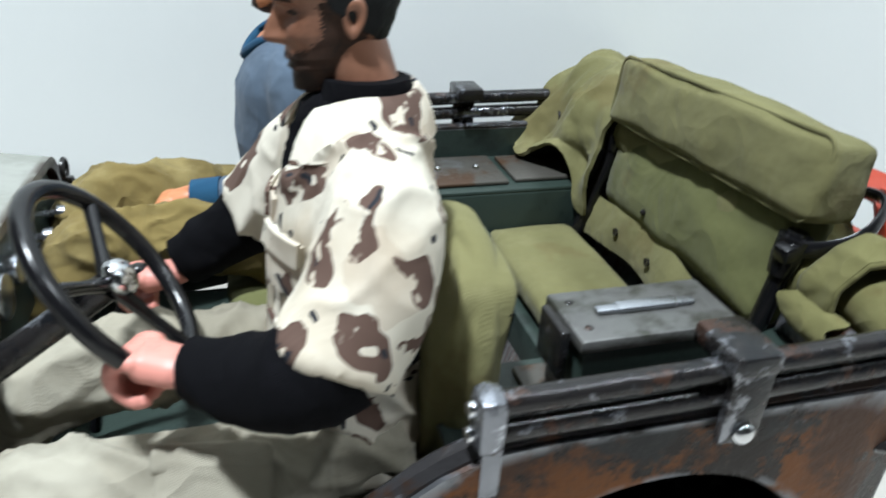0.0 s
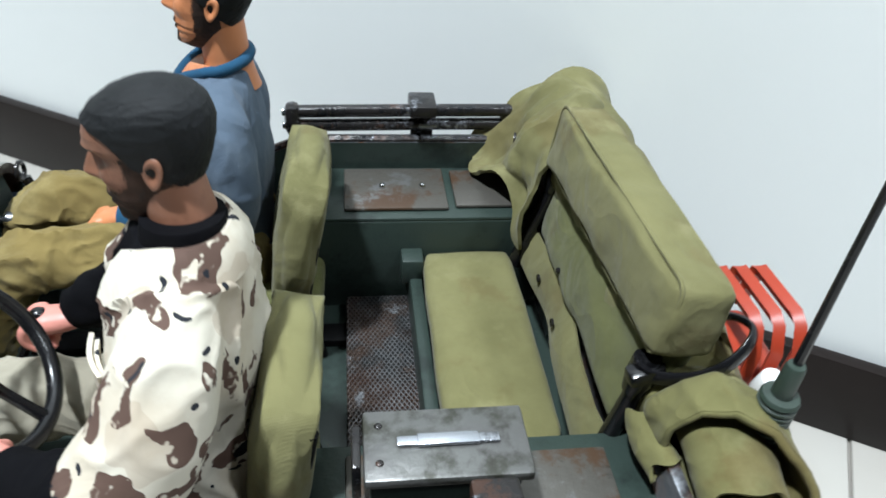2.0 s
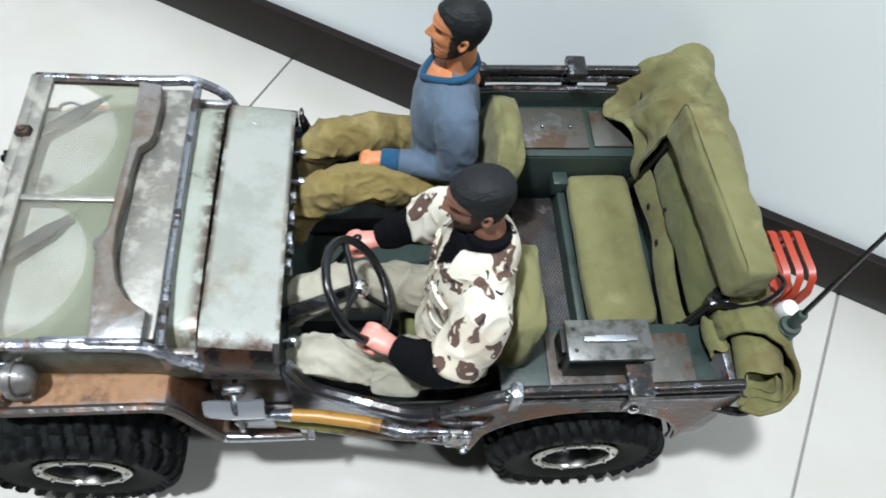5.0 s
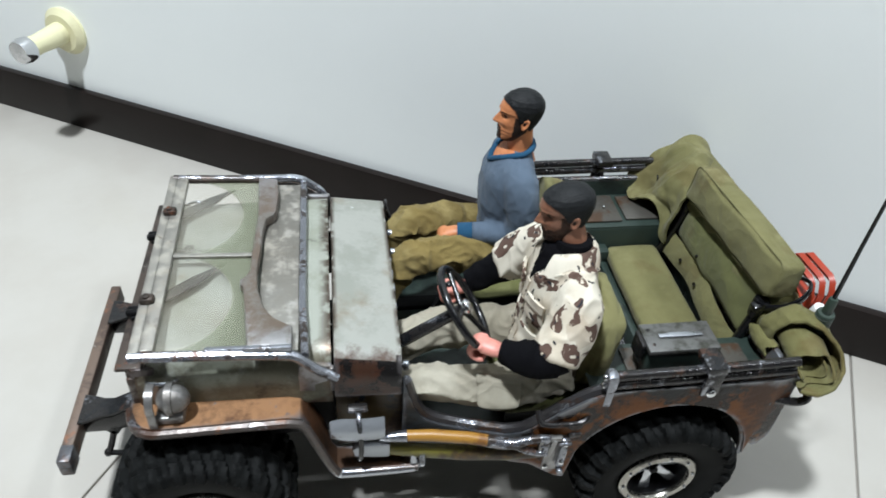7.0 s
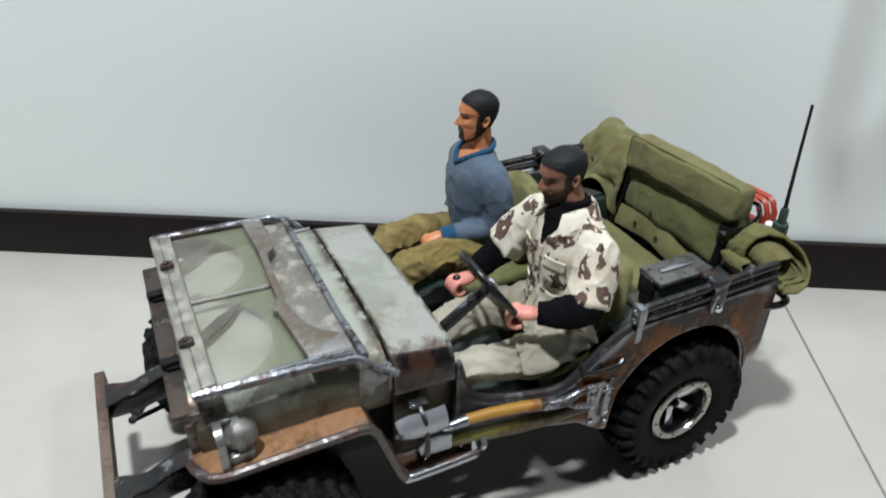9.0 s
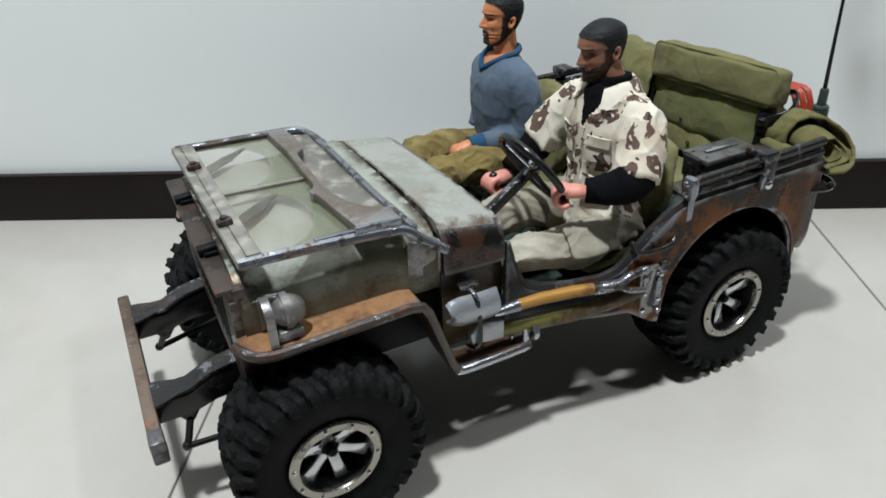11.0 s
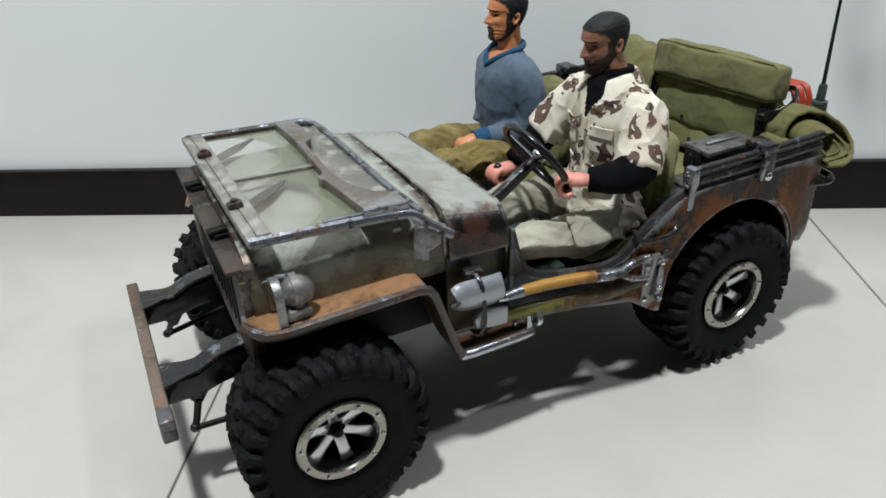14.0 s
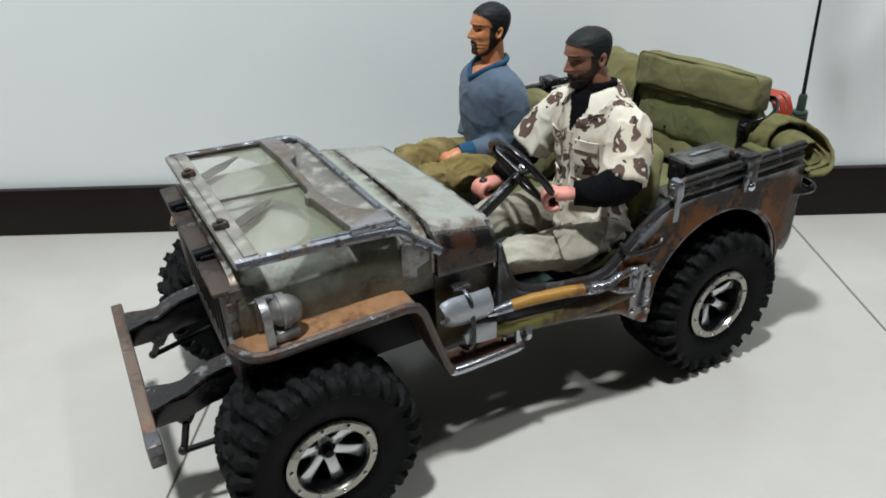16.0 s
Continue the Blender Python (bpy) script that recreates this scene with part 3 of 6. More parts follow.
m_base = plaster("dark_brown_tile", (0.009, 0.006, 0.005), (0.013, 0.009, 0.008), 0.36, 12.0, 0.03, 0.2)

# ---------------------------------------------------------------- room
# along: down the wall to the right; out: from the wall into the room
WALL_AT, WALL_TURN = Vector((0.012, 2.077, 0.0)), radians(-29.5)
ROOM = Matrix.Translation(WALL_AT) @ Matrix.Rotation(WALL_TURN, 4, "Z")


def room(bm):
    return turn(bm, ROOM)


thing("wall_north", room(box((0, 0.6, 11.9), (60, 1.2, 25.2), bevel=0)), m_wall, "white painted wall behind the model jeep", "wall", kind="structure")
# three unseen walls and a ceiling, added to close the room and deepen shadows
thing("wall_south", room(box((0, -30.6, 11.9), (60, 1.2, 25.2), bevel=0)), m_room, "unseen near-black wall added to cut bounced light", "wall", kind="structure")
thing("wall_west", room(box((-30.6, -15, 11.9), (1.2, 29.9, 25.2), bevel=0)), m_room, "unseen near-black wall added to cut bounced light", "wall", kind="structure")
thing("wall_east", room(box((30.6, -15, 11.9), (1.2, 29.9, 25.2), bevel=0)), m_room, "unseen near-black wall added to cut bounced light", "wall", kind="structure")
thing("ceiling", room(box((0, -15, 24.6), (60, 29.9, 0.6), bevel=0)), m_ceiling, "unseen near-black ceiling added to cut bounced light", "ceiling", kind="structure")
floor = thing("floor", room(box((0, -15, -0.63), (62, 32, 1.2), bevel=0)), m_grout, "cream polished tile floor with thin grey joints", "floor", kind="structure")
thing("baseboard", room(box((0, -0.05, 0.305), (59.9, 0.1, 0.61), bevel=0.012)), m_base, "dark brown glossy tile baseboard along the wall", "baseboard", kind="structure")

# ---------------------------------------------------------------- the jeep
jeep = blank("model_jeep", "rusty olive scale model jeep with folded windscreen on the tile floor", "toy car")


def side_y(x):
    """Half width of the tub."""
    k = min(1.0, max(0.0, (x + 1.95) / 1.2))
    return 1.0 + 0.25 * k * k * (3 - 2 * k)


TOP_X = [-2.40, -1.94, -1.90, -1.85, -1.78, -1.68, -1.45, -1.2, -1.08, -0.98, -0.85, -0.70, -0.55, -0.4, 0.80, 0.85]
TOP_Z = [1.70, 1.68, 1.50, 1.34, 1.25, 1.21, 1.19, 1.21, 1.27, 1.39, 1.54, 1.65, 1.71, 1.72, 1.72, 1.70]


def top_z(x):
    return lerp(x, TOP_X, TOP_Z)


def low_z(x):
    if abs(x + 0.02) < 0.72 and x > -0.735:
        return 0.80 + math.sqrt(0.72 ** 2 - (x + 0.02) ** 2)
    return lerp(x, [-2.4, -1.0, -0.8, -0.741, 0.70, 0.76, 0.82, 0.86], [0.92, 0.90, 0.76, 0.74, 0.98, 0.93, 0.95, 1.05])


def tub_side(sign):
    xs = sorted(set([round(-2.40 + 0.045 * k, 3) for k in range(73)] + [-0.739, 0.699, 0.86]))
    xs = [x for x in xs if x > -1.97]
    rows = []
    for x in xs:
        lo, hi = low_z(x), top_z(x)
        rows.append([Vector((x, sign * (side_y(x) - 0.02 * max(0, (x - 0.7) / 0.16)), lo + (hi - lo) * j / 8)) for j in range(9)])
    bm = sheet(rows, 0.045)
    bmesh.ops.recalc_face_normals(bm, faces=bm.faces)
    for f in bm.faces:
        c = f.calc_center_median()
        f.material_index = 1 if f.normal.y * sign < -0.3 else 2 if c.x < -1.13 + 0.5 * (c.z - 1.2) else 0
    return bm


for sign in (-1, 1):
    part("tub_side", tub_side(sign), [m_body, m_inner, m_sill], jeep, "rust-streaked side panel with a rounded wheel arch")
    lip = [(x, sign * (side_y(x) - 0.01), top_z(x)) for x in [-1.93 + 0.06 * k for k in range(47)] if x < 0.85]
    part("tub_rim", tube(lip, 0.042 if sign < 0 else 0.03, 8), m_rim if sign < 0 else m_steel, jeep, "worn bright rolled edge")
    arch = [(-0.02 + 0.72 * math.cos(a), sign * (side_y(0) + 0.005), 0.80 + 0.72 * math.sin(a)) for a in [math.pi * k / 28 for k in range(29)]]
    part("arch_rim", tube(arch, 0.022, 6), m_body, jeep)
    # near-black sheet added to close the gap and hold the arch's deep shade
    liner = [[Vector((-0.02 + 0.735 * math.cos(a), sign * (0.73 + 0.5 * j / 3), 0.80 + 0.735 * math.sin(a))) for j in range(4)] for a in [math.pi * k / 24 for k in range(25)]]
    part("arch_liner", sheet(liner, 0.02), m_under, jeep)
    # wheel housing with a locker lid on it
    part("wheel_housing", join(box((0.10, sign * 0.97, 1.535), (1.42, 0.52, 0.03)), box((0.10, sign * 0.72, 1.22), (1.42, 0.03, 0.62))), m_inner, jeep, "dark green wheel housing")
    part("locker_lid", box((-0.02, sign * 0.97, 1.562), (0.56, 0.40, 0.025)), m_locker, jeep, "scuffed brown metal lid")
    part("locker_lid", box((0.48, sign * 0.97, 1.562), (0.36, 0.36, 0.025)), m_locker, jeep, "scuffed brown metal lid")
    for k in (-0.09, 0.13):
        part("bolt", ball((k, sign * 0.97, 1.58), 0.02, 8, 6), m_chrome, jeep)

# floor pan, rear panel, firewall
part("floor_pan", join(box((-0.58, 0, 0.92), (2.8, 2.0, 0.05)), box((-2.1, 0, 1.05), (0.5, 1.9, 0.05), (0, 28, 0))), m_inner, jeep, "dark green floor pan")
part("rear_panel", box((0.82, 0, 1.34), (0.05, 2.44, 0.76)), m_body, jeep, "rusted rear panel")
part("tread_plate", box((-0.12, 0.02, 1.0), (0.36, 1.30, 0.10)), m_tread, jeep, "scuffed dark tread plate")
part("cross_rail", box((0.08, 0, 1.10), (0.07, 1.40, 0.26)), m_inner, jeep, "dark green seat rail")
part("seat_hinge", box((0.06, 0.66, 1.27), (0.12, 0.14, 0.16)), m_inner, jeep)


def arch_line(half, z_top, z_low, bend=0.26, crown=0.02, n=7):
    """Across the bonnet: up one side, over the crown, down the other."""
    pts = [(-half, z_low + (z_top - bend - z_low) * k / 4) for k in range(4)]
    for k in range(n + 1):
        a = math.pi * (1 - 0.5 * k / n)
        pts.append((-half + bend + bend * math.cos(a), z_top - crown - bend + bend * math.sin(a)))
    flat = half - bend
    for k in range(1, 10):
        y = -flat + 2 * flat * k / 10
        pts.append((y, z_top - crown * (y / flat) ** 2))
    return pts + [(-y, z) for y, z in reversed(pts[: 4 + n + 1])]


def bonnet_shell(x0, x1, h0, h1, z0, z1, low0, low1, bend, thick=0.04, n=14):
    rows = []
    for k in range(n + 1):
        t = k / n
        x = x0 + (x1 - x0) * t
        rows.append([Vector((x, y, z)) for y, z in arch_line(h0 + (h1 - h0) * t, z0 + (z1 - z0) * t, low0 + (low1 - low0) * t, bend)])
    return sheet(rows, thick)


def bonnet_parts():
    """Top and sides of the bonnet."""
    bm = bonnet_shell(-3.72, -2.436, 0.90, 0.955, 1.87, 1.865, 1.46, 1.46, 0.20)
    return bm


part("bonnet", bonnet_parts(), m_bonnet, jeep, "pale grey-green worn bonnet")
cowl_bm = turn(bonnet_shell(-2.42, -1.965, 0.985, 0.995, 1.855, 1.785, 1.53, 1.52, 0.16, 0.05, 12), Matrix(((1, 0, 0, 0), (0, 1, 0, 0), (0, -0.030, 1, 0), (0, 0, 0, 1))))
for f in cowl_bm.faces:
    c = f.calc_center_median()
    f.material_index = 1 if abs(c.y) > 0.945 or c.z < 1.70 else 0
part("cowl", cowl_bm, [m_hood, m_cowl], jeep, "pale grey-green cowl with rusted shoulders")
for s in (-1, 1):
    part("scuttle_side", box((-2.18, s * 0.945, 1.24), (0.48, 0.05, 0.66), bevel=0.012), m_scuttle, jeep, "ochre and slate scuttle side panel")
    part("hinge_plate", join(box((-2.55, s * 0.965, 1.70), (0.22, 0.05, 0.27), (0, 4, 0), bevel=0.02), box((-2.435, s * 0.985, 1.70), (0.03, 0.04, 0.24), bevel=0.01)), m_panel, jeep, "scraped steel hinge plate")
part("dashboard", box((-2.005, 0, 1.56), (0.05, 1.86, 0.34), (0, -6, 0)), m_inner, jeep, "dark green dashboard")
part("firewall", box((-2.38, 0, 1.30), (0.04, 1.86, 0.85)), m_under, jeep)
for y, r in ((-0.30, 0.06), (-0.12, 0.085), (0.08, 0.06), (0.25, 0.05)):
    part("gauge", cyl((-2.01, y, 1.64), (-1.935, y, 1.64), r, 20, 0.01), m_bright, jeep, "round gauge with a bright rim")
for y, z in ((-0.80, 1.57), (0.42, 1.60), (0.70, 1.58)):
    knob = part("dash_knob", tube([(-2.0, y, z), (-1.935, y, z), (-1.93, y, z), (-1.895, y, z), (-1.885, y, z)], [0.02, 0.02, 0.04, 0.04, 0.02], 12), m_bright, jeep, "bright dashboard knob")
part("hood_loop", join(tube([(-1.93, 0.97 + 0.045 * math.sin(a), 1.69 + 0.045 * math.cos(a)) for a in [math.pi * k / 8 for k in range(17)]], 0.013, 6)), m_steel, jeep)

# grille with vertical slots
GX = -3.75
grille = part("grille", join(box((GX, 0, 1.755), (0.06, 1.80, 0.10)), box((GX, 0, 1.10), (0.06, 1.70, 0.12)), box((GX, -0.80, 1.44), (0.06, 0.24, 0.60)), box((GX, 0.80, 1.44), (0.06, 0.24, 0.60)), box((GX + 0.01, 0, 1.81), (0.20, 1.80, 0.035), bevel=0.012)), m_bumper, jeep, "rusty dark grille frame")
for k in range(10):
    part("slat", box((GX, -0.63 + 0.14 * k, 1.44), (0.05, 0.055, 0.62)), m_under, grille)
for k in (-0.90, 0.90):
    part("grille_shroud", box((GX + 0.08, k, 1.44), (0.16, 0.03, 0.76)), m_cowl, jeep)
part("radiator", box((GX + 0.14, 0, 1.42), (0.10, 1.5, 0.66)), m_under, jeep)
for s in (-1, 1):
    light = part("headlight", turn(lathe([(0.0, 0.0), (0.10, -0.004), (0.128, -0.02), (0.132, 0.02), (0.132, 0.16), (0.09, 0.22), (0.0, 0.23)], 28), Matrix.Translation((GX + 0.06, s * 0.80, 1.60)) @ rot(0, 0, -90)), m_black, jeep, "black headlight bucket behind the grille")
    part("light_loop", tube(smooth_path([(GX + 0.10, s * 0.93, 1.72), (GX + 0.13, s * 0.98, 1.76), (GX + 0.20, s * 1.0, 1.77), (GX + 0.27, s * 0.98, 1.75), (GX + 0.30, s * 0.93, 1.72)], 4), 0.013, 8), m_bright, light)

# fenders and steps
FX = [-3.80, -3.775, -3.74, -3.2, -2.74, -2.66, -2.62, -2.47, -2.43, -2.38, -1.84]
FZ = [1.475, 1.49, 1.495, 1.515, 1.53, 1.51, 1.45, 0.98, 0.905, 0.89, 0.90]


def fender(sign):
    path = []
    for a, b, za, zb in zip(FX, FX[1:], FZ, FZ[1:]):
        n = max(1, int((b - a) / 0.04))
        path += [(a + (b - a) * k / n, za + (zb - za) * k / n) for k in range(n)]
    path.append((FX[-1], FZ[-1]))
    rows, rim = [], []
    for x, z in path:
        inner = 0.86 if x < -2.5 else 0.98
        outer = lerp(x, [-3.80, -3.785, -3.75, -3.69, -3.60, -2.4, -1.84], [0.95, 1.02, 1.10, 1.16, 1.185, 1.19, 1.19])
        rows.append([Vector((x, sign * (inner + (outer - inner) * j / 6), z)) for j in range(7)])
        rim.append((x, sign * outer, z - 0.02))
    return sheet(rows, 0.035), tube(rim, 0.034, 8)


for sign in (-1, 1):
    skin, rim = fender(sign)
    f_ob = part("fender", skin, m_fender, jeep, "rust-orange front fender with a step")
    part("fender_rim", rim, m_fenderrim, f_ob, "scraped bright rolled edge")
    part("step_edge", tube(smooth_path([(-2.42, sign * 1.185, 0.885), (-2.36, sign * 1.19, 0.868), (-1.92, sign * 1.19, 0.872), (-1.86, sign * 1.175, 0.878), (-1.845, sign * 1.13, 0.885)], 4), 0.038, 10), m_bright if sign < 0 else m_steel, f_ob, "polished step edge")
    part("fender_apron", box((-3.05, sign * 0.88, 1.24), (1.25, 0.03, 0.5)), m_under, jeep)
    part("step_post", join(box((-1.875, sign * 1.185, 0.97), (0.05, 0.035, 0.20), bevel=0.012), cyl((-1.95, sign * 1.12, 0.90), (-1.95, sign * 1.12, 0.955), 0.02, 10, 0.005)), m_bright, jeep)

# marker lamp on the near fender
lamp = part("marker_lamp", ball((-3.47, -1.05, 1.675), (0.11, 0.095, 0.10), 24, 16), m_lamp, jeep, "silver domed marker lamp")
part("lamp_ring", turn(lathe([(0.085, -0.022), (0.112, -0.022), (0.112, 0.022), (0.085, 0.022), (0.085, -0.022)], 28), Matrix.Translation((-3.485, -1.05, 1.68)) @ rot(0, 0, 90)), m_lamp, lamp)
band_pts = [(-3.68, -1.165, 1.52), (-3.68, -1.165, 1.67)] + [(-3.68, -1.05 - 0.115 * math.cos(a), 1.68 + 0.115 * math.sin(a)) for a in [math.pi * k / 10 for k in range(11)]] + [(-3.68, -0.935, 1.67), (-3.68, -0.935, 1.52)]
part("lamp_guard", sheet([[Vector((x + dx, y, z)) for dx in (0.055, 0.08, 0.105)] for x, y, z in band_pts], 0.022), m_lamp, lamp, "flat metal guard band")
part("lamp_foot", box((-3.50, -1.05, 1.55), (0.18, 0.17, 0.07), bevel=0.012), m_lamp, lamp)

# bumper and frame horns
part("bumper", box((-4.375, -0.03, 0.86), (0.085, 1.84, 0.17), bevel=0.014), m_rustbar, jeep, "flat rusty front bumper bar")
part("bumper_end", box((-4.372, -0.885, 0.86), (0.098, 0.15, 0.178), bevel=0.016), m_sill, jeep, "dark bumper end cap")
for s in (-1, 1):
    horn = [(-4.34, 0.08), (-4.12, 0.08), (-3.95, 0.16), (-3.70, 0.20), (-3.70, -0.02), (-3.95, -0.04), (-4.12, -0.09), (-4.34, -0.09)]
    part("frame_horn", slab([(x, z + 0.865) for x, z in horn], s * 0.52 - 0.07, s * 0.52 + 0.07, "XZ", 0.012), m_black, jeep, "glossy black frame horn")
    top_rows = [[Vector((x, s * 0.52 + w * v, 0.878 + z)) for v in (-1, -0.5, 0, 0.5, 1)] for x, z, w in ((-4.335, 0.08, 0.135), (-4.27, 0.082, 0.12), (-4.18, 0.085, 0.085), (-4.10, 0.09, 0.078), (-3.95, 0.165, 0.076), (-3.80, 0.192, 0.075), (-3.74, 0.20, 0.075))]
    part("gusset", sheet(top_rows, 0.022), m_steel, jeep, "worn grey top plate of the frame horn")
    part("horn_bracket", slab([(-4.24, 0.81), (-4.02, 0.85), (-4.12, 0.70), (-4.16, 0.69)], s * 0.52 - 0.05, s * 0.52 + 0.05, "XZ", 0.01), m_black, jeep, "black triangular bracket")
    part("drop_link", join(tube([(-4.15, s * 0.56, 0.72), (-4.19, s * 0.60, 0.60), (-4.215, s * 0.62, 0.55)], 0.026, 10), ball((-4.215, s * 0.62, 0.55), 0.036, 12, 8)), m_steel, jeep, "worn drop link")
    part("steering_link", tube([(-4.215, s * 0.62, 0.545), (-3.85, s * 0.68, 0.58), (-3.50, s * 0.76, 0.62)], 0.022, 8), m_under, jeep, "thin black steering link")
    part("chassis_rail", box((-1.5, s * 0.45, 0.90), (4.4, 0.14, 0.18)), m_under, jeep)
for x in (-3.39, 0.04):
    part("axle", join(tube([(x, -1.0, 0.65), (x, 1.0, 0.65)], 0.075, 12), ball((x, 0.1, 0.65), (0.2, 0.18, 0.2))), m_under, jeep, "black axle")
    for s in (-1, 1):
        part("shock_absorber", tube([(x + 0.25, s * 0.62, 0.70), (x + 0.3, s * 0.60, 1.15)], 0.05, 10), m_under, jeep)
part("skid_plate", box((-1.75, 0, 0.74), (1.6, 0.7, 0.22)), m_under, jeep)
part("battery_tab", box((-2.78, -0.80, 1.22), (0.18, 0.06, 0.09), (0, 12, 0)), m_white, jeep, "white plastic tab")

# folded windscreen, lying a little lower towards the cowl and the far side
WZ = 2.01
LIE = Matrix(((1, 0, 0, 0), (0, 1, 0, 0), (-0.035, -0.012, 1, -0.035 * 3.69), (0, 0, 0, 1)))


def lying(*bms):
    return turn(join(*bms), LIE)


ws = part("windscreen_frame", lying(
    tube(smooth_path([(-3.69, -0.985, WZ), (-3.2, -0.99, WZ), (-2.80, -0.995, WZ - 0.01), (-2.66, -1.0, WZ - 0.03), (-2.55, -1.02, WZ - 0.12), (-2.40, -1.035, WZ - 0.22)], 5), 0.035, 8),
    tube(smooth_path([(-3.70, 1.02, WZ), (-3.2, 1.02, WZ), (-2.86, 1.03, WZ), (-2.70, 1.06, WZ - 0.02), (-2.60, 1.09, WZ - 0.09), (-2.49, 1.10, WZ - 0.20), (-2.40, 1.06, WZ - 0.38)], 5), 0.038, 10),
    tube([(-2.60, -0.99, WZ - 0.03), (-2.625, -0.5, WZ - 0.03), (-2.63, 0.5, WZ - 0.02), (-2.64, 1.07, WZ - 0.05)], 0.03, 8)), m_scraped, jeep, "scraped steel tube frame lying on the bonnet")
part("front_bar", lying(box((-3.68, 0.02, WZ), (0.07, 2.04, 0.06), (0, 0, 1.0), bevel=0.016)), m_frontbar, ws, "worn cream and rust front bar")
part("glazing_bar", lying(box((-3.603, 0.02, WZ + 0.012), (0.090, 1.96, 0.045), (0, 0, 1.0), bevel=0.012)), m_frontbar, ws, "pale worn strip")
part("divider", lying(box((-3.29, 0.0, WZ + 0.005), (0.60, 0.045, 0.03), bevel=0.01)), m_frontbar, ws)
part("side_strip", lying(box((-3.30, 0.985, WZ + 0.005), (0.64, 0.03, 0.04), bevel=0.008)), m_bumper, ws)
for s in (-1, 1):
    part("pane", lying(box((-3.29, 0.02 + s * 0.49, WZ - 0.01), (0.62, 0.95, 0.012), bevel=0)), m_glass, ws, "dusty glass pane with a wiped fan")
    y = -0.44 if s < 0 else 0.53
    arm = slab([(-3.60, y - 0.03), (-3.50, y + 0.045), (-3.34, y + 0.185), (-3.29, y + 0.265), (-3.195, y + 0.38), (-3.215, y + 0.39), (-3.34, y + 0.30), (-3.41, y + 0.255), (-3.54, y + 0.13), (-3.62, y + 0.03)], WZ - 0.046, WZ - 0.030, "XY", 0.004)
    part("wiper", lying(arm), m_wiper, ws, "dark grey wiper")
    part("rubber_stop", lying(box((-3.65, s * 0.5, WZ + 0.045), (0.10, 0.075, 0.055), (0, -10, 0), bevel=0.018), cyl((-3.65, s * 0.5, WZ + 0.06), (-3.65, s * 0.5, WZ + 0.088), 0.024, 10, 0.005)), m_bumper, ws)
    part("hood_catch", join(cyl((-3.84, s * 0.42, 1.862), (-3.70, s * 0.42, 1.875), 0.027, 12, 0.006), cyl((-3.84, s * 0.42 + 0.05, 1.855), (-3.70, s * 0.42 + 0.05, 1.862), 0.022, 12, 0.006), box((-3.74, s * 0.42 + 0.02, 1.84), (0.14, 0.13, 0.04), bevel=0.012)), m_under, jeep, "black rubber catch")
# a raised strip, broad at both ends and narrow between, with a tab on its front edge
skirt = [(-2.965, -0.975), (-3.005, -0.60), (-3.03, -0.40), (-3.052, -0.385), (-3.052, -0.325), (-3.02, -0.30), (-2.992, -0.23), (-2.992, -0.03), (-2.980, 0.30), (-2.975, 0.45), (-3.0, 0.96), (-2.85, 0.94), (-2.828, 0.74), (-2.84, 0.48), (-2.86, 0.43), (-2.915, 0.38), (-2.930, 0.20), (-2.932, 0.0), (-2.945, -0.24), (-2.925, -0.44), (-2.878, -0.61), (-2.806, -0.72), (-2.71, -0.785), (-2.68, -0.80), (-2.68, -0.975)]
part("lower_panel", lying(slab(skirt, WZ - 0.02, WZ + 0.062, "XY", 0.012)), m_panel, ws, "rusty lower windscreen panel with a curved cut")
part("inner_panel", lying(box((-2.785, 0.02, WZ - 0.04), (0.28, 1.92, 0.02), bevel=0.005)), m_innerpanel, ws, "stained olive recessed panel")
part("edge_strip", lying(box((-3.10, -0.965, WZ + 0.03), (0.26, 0.035, 0.022), bevel=0.008)), m_scraped, ws)
part("end_block", lying(box((-2.83, -0.988, WZ + 0.034), (0.30, 0.034, 0.066), bevel=0.008)), m_scraped, ws, "bright metal end block")

